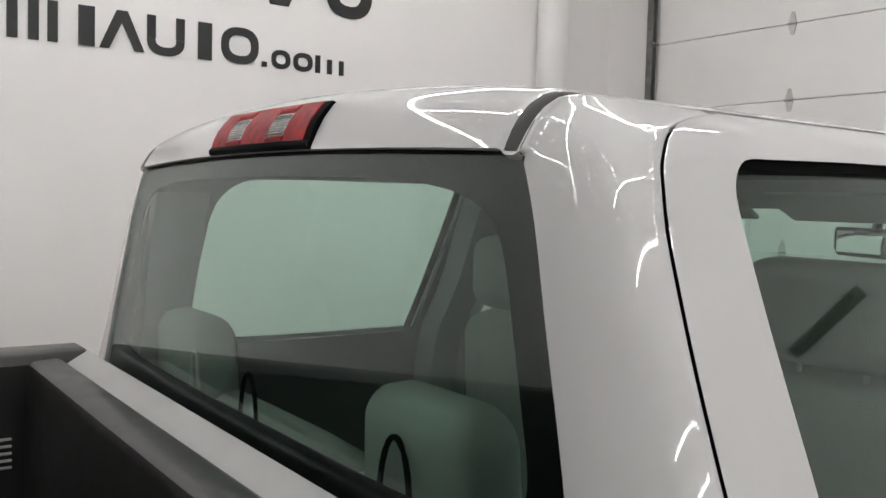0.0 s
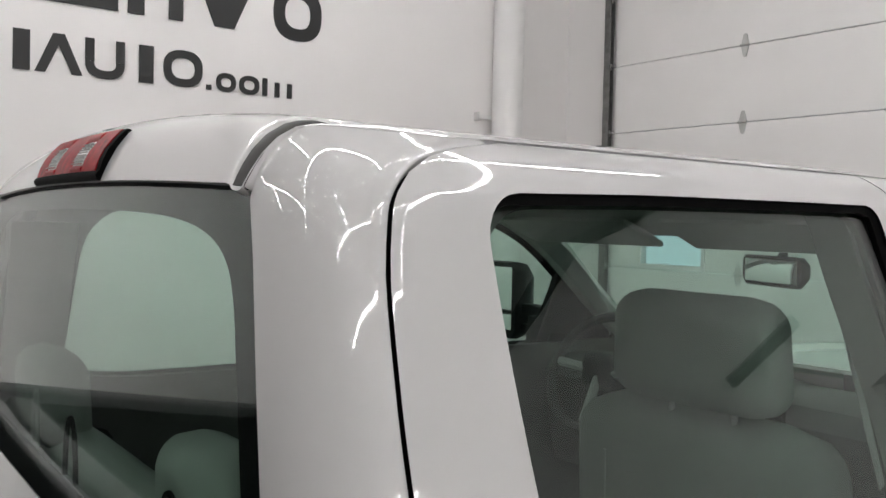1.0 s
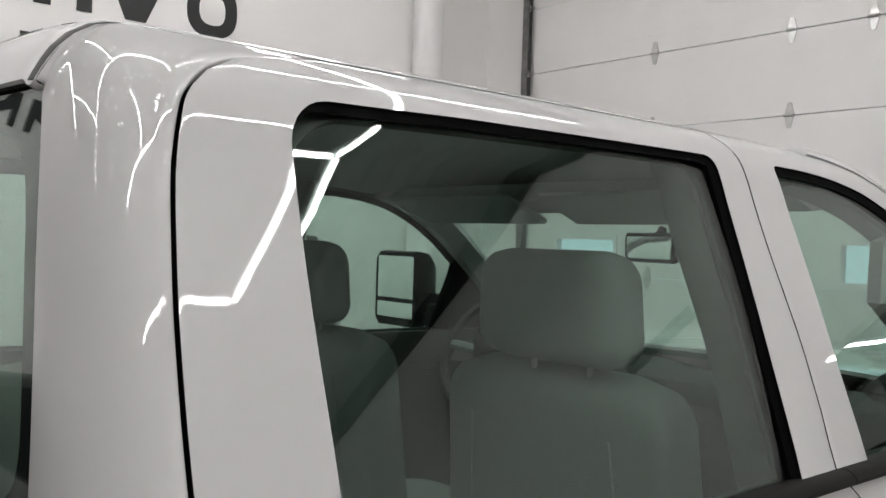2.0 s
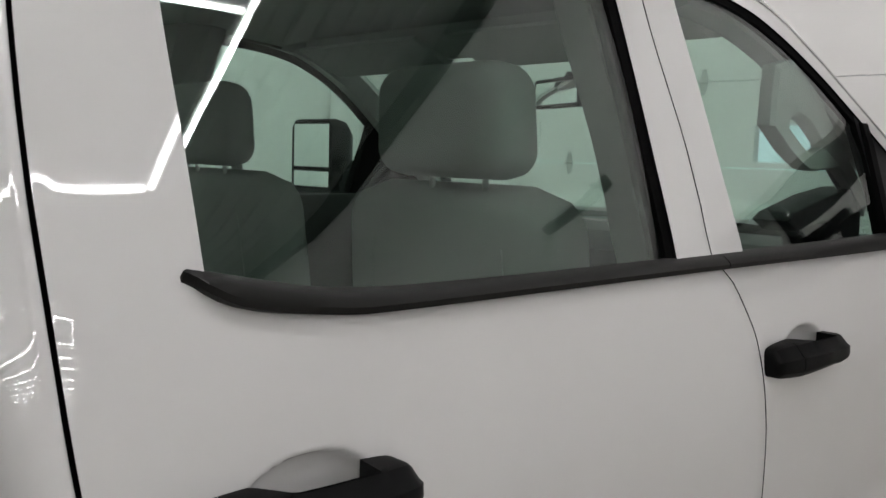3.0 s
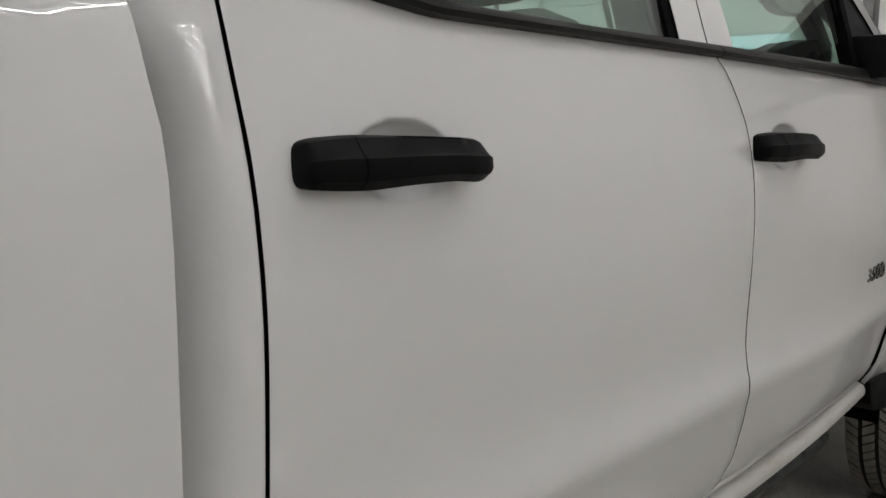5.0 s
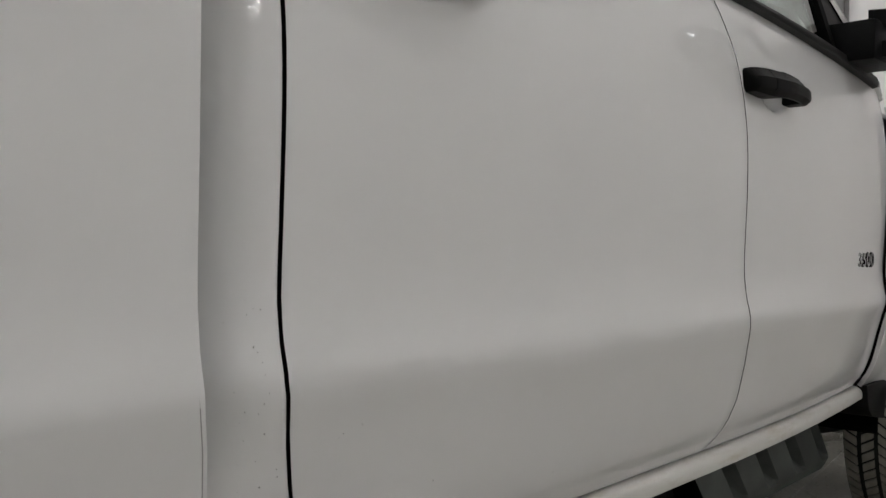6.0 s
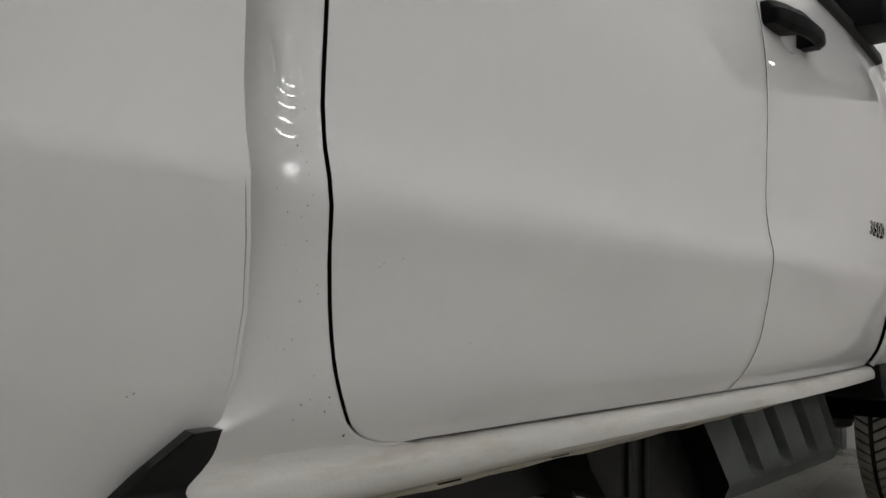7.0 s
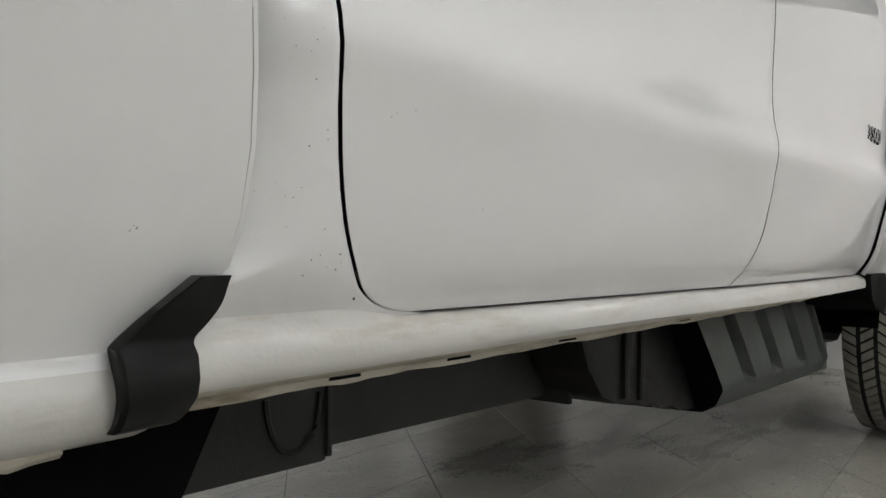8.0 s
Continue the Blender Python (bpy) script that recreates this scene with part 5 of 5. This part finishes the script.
for k in range(97):
    a = 2 * math.pi * k / 96
    c, sn = math.cos(a), math.sin(a)

    def band(hy, z0, z1, p):
        zc, hz = (z0 + z1) / 2, (z1 - z0) / 2
        zz = zc + hz * math.copysign(abs(sn) ** p, sn)
        w = hy(zz)
        return 1.0 + w * math.copysign(abs(c) ** p, c), zz

    def edge_pt(c, sn):
        m = max(abs(c), abs(sn))
        zz = 1.723 + 0.259 * sn / m
        return 1.0 + (1 - glass_y(zz) - 0.001) * c / m, zz
    ring = []
    for (yy, zz), d in ((edge_pt(c, sn), 0.006), (band(lambda z: 1 - glass_y(z) - 0.062, 1.562, 1.945, 0.28), 0.006), (band(lambda z: 1 - glass_y(z) - 0.062, 1.562, 1.945, 0.28), 0.009), (edge_pt(c, sn), 0.009)):
        v = 1 - (abs(yy - 1) / 0.72) ** 2
        ring.append((rear_x(zz) - BOW * v + 0.003 + d, yy, glass_z(zz, yy)))
    rows.append(ring)
part("frit_band", loft(rows, cap=False), GASKET, bg, "black printed border of the rear window")
rows = []
for x in spread(0.0, 1.48, 14):
    rows.append([(x, y, 2.048 - 0.05 * (abs(y - 1) / 0.72) ** 4 - 0.045 * max(0, (x - 0.9) / 0.58) ** 2 - 0.05 * max(0, (0.12 - x) / 0.12) ** 2) for y in spread(0.30, 1.70, 16)])
solid(part("headliner", grid(rows)[0], LINER_IN, truck, "light grey headliner", flip=False), 0.012)
# rear pillars inside, and window frame trim
for s in (0, 1):
    rows = []
    for z in spread(1.2, 1.93, 16):
        c = [(-0.045, side(z) + 0.085), (-0.01, side(z) + 0.05), (0.095, side(z) + 0.05), (0.10, side(z) + 0.08), (0.04, side(z) + 0.13), (-0.06, glass_y(min(z, 1.95)) + 0.06)]
        rows.append([(x, 2 - y if s else y, z) for x, y in c])
    part("pillar_trim", loft(rows), TRIM_IN, truck, "grey rear pillar trim")
    rows = []
    for z in spread(1.0, 2.0, 20):
        m = mid_cut(max(z, 1.52))
        c = [(m - 0.085, side(z) + 0.055), (m + 0.085, side(z) + 0.055), (m + 0.07, side(z) + 0.13), (m + 0.0, side(z) + 0.165), (m - 0.07, side(z) + 0.13)]
        rows.append([(x, 2 - y if s else y, z) for x, y in c])
    part("pillar_trim", loft(rows), PILLAR_IN, truck, "grey door pillar trim")
part("cab_back_trim", box(-0.10, -0.075, 0.14, 1.86, 0.75, 1.475, bev=0.01), DARK_IN, truck, "dark cab rear wall")
part("cab_floor", box(-0.09, 2.1, 0.16, 1.84, 0.62, 0.66), DARK_IN, truck, "dark cab floor", smooth=False)


def cushion(x0, x1, y0, y1, z0, z1, lean=0.0, r=0.05, taper=0.0, n=10):
    """A rounded upholstered block; lean moves its top backwards."""
    rings = []
    for i in range(n + 1):
        f = i / n
        z = z0 + (z1 - z0) * f
        e = 0.0
        if (z1 - z) < r:
            e = r - math.sqrt(max(0, r * r - (r - (z1 - z)) ** 2))
        if (z - z0) < r:
            e = max(e, r - math.sqrt(max(0, r * r - (r - (z - z0)) ** 2)))
        ins = taper * f
        ring = []
        cx, cy, hx, hy = (x0 + x1) / 2 - lean * f, (y0 + y1) / 2, (x1 - x0) / 2 - e * 0.8, (y1 - y0) / 2 - e - ins
        for k in range(28):
            a = 2 * math.pi * k / 28
            c, s = math.cos(a), math.sin(a)
            ring.append((cx + hx * math.copysign(abs(c) ** 0.45, c), cy + hy * math.copysign(abs(s) ** 0.45, s), z))
        rings.append(ring)
    return loft(rings)


def front_seat(yc, yh):
    root = new("front_seat")
    root.parent = truck
    root["label"] = "grey cloth front seat with a headrest"
    part("seat_cushion", cushion(1.03, 1.53, yc - 0.26, yc + 0.26, 0.90, 1.08, r=0.06), CLOTH, root)
    bk = part("backrest", cushion(0.93, 1.09, yc - 0.312, yc + 0.312, 0.98, 1.612, lean=0.06, r=0.085, taper=0.035, n=24), CLOTH, root, "grey cloth backrest")
    rm = []
    for s in (-1, 1):
        rm.append([(0.925, yc + s * 0.19, 1.05), (0.905, yc + s * 0.19, 1.3), (0.885, yc + s * 0.175, 1.50)])
    for q in rm:
        part("piping", tube(q, 0.005, 6), CLOTH, bk)
    hr = part("headrest", cushion(0.85, 0.965, yh - 0.182, yh + 0.182, 1.622, 1.832, lean=0.012, r=0.055, taper=0.012, n=24), CLOTH, root, "grey cloth headrest")
    for s in (-1, 1):
        part("post", tube([(0.925, yh + s * 0.07, 1.56), (0.915, yh + s * 0.07, 1.66)], 0.006, 8), STEEL, hr, "steel headrest post")
    return root


front_seat(0.585, 0.555)
front_seat(1.45, 1.465)
for s in (0, 1):
    rows = []
    for f in spread(0, 1, 12):
        x, y, z = 1.035 + 0.125 * f, 0.365 - 0.03 * f, 1.845 - 0.36 * f
        if s:
            y = 2 - y
        rows.append([(x - 0.023, y - 0.006, z), (x + 0.023, y + 0.008, z), (x + 0.023, y + 0.0095, z), (x - 0.023, y - 0.0045, z)])
    part("seat_belt", loft(rows), PILLAR_IN, truck, "grey webbing of a front seat belt")
rs = new("rear_seat")
rs.parent = truck
rs["label"] = "grey cloth rear bench seat with headrests"
for a, b in ((0.30, 0.86), (0.865, 1.70)):
    part("backrest", cushion(-0.01, 0.13, a, b, 0.95, 1.505, lean=0.02, r=0.07, n=20), CLOTH, rs, "grey cloth backrest")
part("seat_cushion", cushion(0.03, 0.55, 0.30, 1.70, 0.88, 1.04, r=0.06), CLOTH, rs)
for yc in (0.60, 1.545):
    hr = part("headrest", cushion(-0.045, 0.07, yc - 0.145, yc + 0.145, 1.46, 1.665, lean=0.01, r=0.06, taper=0.015, n=20), CLOTH, rs, "grey cloth headrest")
for yc, m, w in ((0.605, GASKET, 0.039), (1.095, GASKET, 0.036), (1.365, LINER_IN, 0.02)):
    part("tether_loop", tube([(-0.062, yc + w * math.cos(a), 1.50 + 0.105 * math.sin(a)) for a in (math.pi * i / 14 for i in range(15))], 0.0045, 8), m, rs, "child seat tether loop")
db = bmesh.new()
rows = []
for y in spread(0.14, 1.86, 12):
    c = [(2.28, 1.44), (2.05, 1.475), (1.88, 1.485), (1.78, 1.47), (1.74, 1.42), (1.75, 1.30), (1.80, 1.10), (2.3, 1.10)]
    hump = 0.02 if 1.15 < y < 1.7 else 0.0
    rows.append([(x, y, z + hump * (1 if z > 1.4 else 0)) for x, z in c])
db = loft(rows)
dash = part("dashboard", db, DARK_IN, truck, "dark grey dashboard")
part("dash_end", prism([(1.60, 1.545), (1.64, 1.563), (1.83, 1.600), (1.97, 1.618), (2.02, 1.600), (2.02, 1.46), (1.78, 1.46), (1.76, 1.50), (1.84, 1.530), (1.80, 1.548), (1.66, 1.518)], "y", 0.215, 0.30, bev=0.006), BLACK, dash, "black end of the dashboard top")
part("screen", box(1.725, 1.742, 0.90, 1.12, 1.33, 1.46, bev=0.006), GAP, dash, "dark dashboard screen")
part("gauge_hood", cushion(1.68, 1.86, 1.24, 1.62, 1.40, 1.53, r=0.05), DARK_IN, dash, "dark gauge hood")
sw = []
for k in range(41):
    a = 2 * math.pi * k / 40
    sw.append(Vector((1.56 + 0.08 * math.sin(a), 1.43 + 0.185 * math.cos(a), 1.50 + 0.165 * math.sin(a))))
wh = new("steering_wheel")
wh.parent = truck
wh["label"] = "dark grey steering wheel"
part("wheel_rim", tube(sw, 0.016, 8), DARK_IN, wh)
part("hub", cushion(1.55, 1.61, 1.36, 1.50, 1.44, 1.56, r=0.03), DARK_IN, wh)
for dy, dz in ((-0.17, 0.01), (0.17, 0.01), (0, -0.15)):
    part("spoke", tube([(1.57, 1.43, 1.50), (1.56 + 0.4 * dz, 1.43 + dy, 1.50 + dz)], 0.015, 6), TRIM_IN, wh)
part("column", tube([(1.58, 1.43, 1.495), (1.85, 1.43, 1.38)], 0.05, 10), DARK_IN, wh)
im = new("interior_mirror")
im.parent = truck
im["label"] = "black interior rear view mirror"
part("frame", loft([[(x, 1.0 + sy * (0.125 - e), 1.845 + sz * (0.04 - e)) for sy, sz in ((-1, -0.5), (-0.85, -1), (0.85, -1), (1, -0.5), (1, 0.7), (0.9, 1), (-0.9, 1), (-1, 0.7))] for x, e in ((1.700, 0.004), (1.698, 0.0), (1.715, 0.0), (1.735, 0.012))]), BLACK, im)
part("mirror_face", box(1.6955, 1.6985, 0.888, 1.112, 1.815, 1.875, bev=0.001), MIRROR, im, "mirror glass")
part("stem", tube([(1.72, 1.0, 1.86), (1.74, 1.0, 1.90)], 0.012, 8), BLACK, im)
im.matrix_basis = Matrix.Translation((1.625, 0.885, 1.842)) @ Matrix.Rotation(radians(-22), 4, "Z") @ Matrix.Translation((-1.70, -1.0, -1.845))
part("header_trim", prism([(1.33, 2.0), (1.36, 1.955), (1.44, 1.927), (1.50, 1.935), (1.50, 2.0)], "y", 0.34, 1.66, bev=0.006), LINER_IN, truck, "light grey trim over the windshield")
for a, b in ((0.42, 0.985), (1.10, 1.60)):
    part("sun_visor", prism([(1.29, 1.962), (1.295, 1.972), (1.36, 1.950), (1.452, 1.912), (1.455, 1.900), (1.443, 1.897), (1.35, 1.936)], "y", a, b, bev=0.004), LINER_IN, truck, "light grey sun visor")

# ---- stone chips and scratches in the paint ----
rng = random.Random(4)


def chip(bm, c, n, r, long=1.0, turn=0.0):
    """A small ragged flake at c, lying on a surface with the normal n."""
    n = Vector(n).normalized()
    u = n.cross(Vector((0, 0, 1))).normalized()
    w = n.cross(u)
    u, w = u * math.cos(turn) + w * math.sin(turn), w * math.cos(turn) - u * math.sin(turn)
    c = Vector(c) + n * 0.0006
    ring = []
    for k in range(7):
        a = 2 * math.pi * k / 7
        q = r * rng.uniform(0.6, 1.15)
        ring.append(bm.verts.new(c + u * q * long * math.cos(a) + w * q * math.sin(a)))
    f = bm.faces.new(ring)
    f.normal_update()
    if f.normal.dot(n) < 0:
        f.normal_flip()


cb = bmesh.new()
for k in range(64):
    z = rng.uniform(0.66, 0.98)
    row = shell_row(z)[4:]
    x = rng.uniform(-0.088, row[0][0] - 0.004)
    for a, b in zip(row, row[1:]):
        if b[0] <= x <= a[0]:
            a, b = Vector(a), Vector(b)
            d = b - a
            chip(cb, a.lerp(b, (a.x - x) / max(1e-6, a.x - b.x)), (d.y, d.x, 0) if d.y > 1e-6 else (0, -1, 0), rng.choice((0.0005, 0.0006, 0.0008, 0.0011)))
            break
part("paint_chips", cb, CHIP, q, "small dark stone chips in the paint", smooth=False, flip=False)["kind"] = "stuff"
cb = bmesh.new()
for x, z, r, ln, tu in ((0.086, 0.824, 0.0005, 3.0, 0.5), (0.080, 0.820, 0.0004, 3.0, 0.4), (0.112, 0.830, 0.0007, 1.0, 0), (0.088, 0.6475, 0.0018, 1.2, 0), (0.25, 0.74, 0.0008, 1.0, 0), (0.52, 0.70, 0.0008, 1.0, 0)):
    chip(cb, (x, Y(x, z), z), (0, -1, -0.22), r, ln, tu)
part("paint_chips", cb, CHIP, rd, "small dark chips and a short scratch in the paint", smooth=False, flip=False)["kind"] = "stuff"
cb = bmesh.new()
for x, z, r, ln, tu in ((-0.177, 0.711, 0.0006, 2.5, 1.0), (-0.182, 0.709, 0.0005, 2.5, 1.2), (-0.180, 0.7125, 0.0004, 1.5, 0)):
    y = float(np.interp(z, [p[0] for p in BED], [p[1] for p in BED]))
    chip(cb, (x, y, z), (0, -1, -0.35), r, ln, tu)
part("paint_chips", cb, CHIP, bs, "small dark scratch in the paint", smooth=False, flip=False)["kind"] = "stuff"

# ---- floor tiles ----
fl_root = bpy.data.objects["floor"]
TL, TV, TA, SK = 0.60, 0.320, radians(6.5), 1.15     # length, row width, turn and slant of the stone slabs
OX, OY = 2.228, 0.813


def slab(top, g=0.0009):
    """Corners of one slanted slab about its middle."""
    return [(u - math.copysign(g * 1.6, u) + SK * (v - math.copysign(g, v)), v - math.copysign(g, v), top) for u, v in ((-TL / 2, -TV / 2), (TL / 2, -TV / 2), (TL / 2, TV / 2), (-TL / 2, TV / 2))]


tm = loft([slab(-0.01), slab(-0.0012), slab(0.0, 0.0018)])
bmesh.ops.recalc_face_normals(tm, faces=tm.faces[:])
tmesh = bpy.data.meshes.new("tile")
tm.to_mesh(tmesh)
tm.free()
tmesh.materials.append(TILE)
ca, sa = math.cos(TA), math.sin(TA)
rest_pts = []
for i in range(-70, 80):
    for j in range(-60, 18):
        v = (j + 0.5) * TV
        u = (i + 0.5) * TL + SK * v
        x, y = OX + ca * u - sa * v, OY + sa * u + ca * v
        if not (RX - 0.3 < x < NX and RY - 0.1 < y < (WY + 0.1 if x < WX + 0.3 else 0.6)):
            continue
        if 0.3 < x < 4.4 and -0.5 < y < 4.0:
            t = new("tile", tmesh)
            t.matrix_basis = Matrix.Translation((x, y, FZ)) @ Matrix.Rotation(TA, 4, "Z")
            t.parent = fl_root
        else:
            rest_pts.append((x, y))
verts, faces = [], []
for x, y in rest_pts:
    b = len(verts)
    for du, dv, dz in slab(FZ):
        verts.append((x + ca * du - sa * dv, y + sa * du + ca * dv, dz))
    faces.append((b, b + 1, b + 2, b + 3))
me = bpy.data.meshes.new("tile_field")
me.from_pydata(verts, [], faces)
me.materials.append(TILE)
tf = new("tile_field", me)
tf.parent = fl_root
tf["kind"] = "stuff"
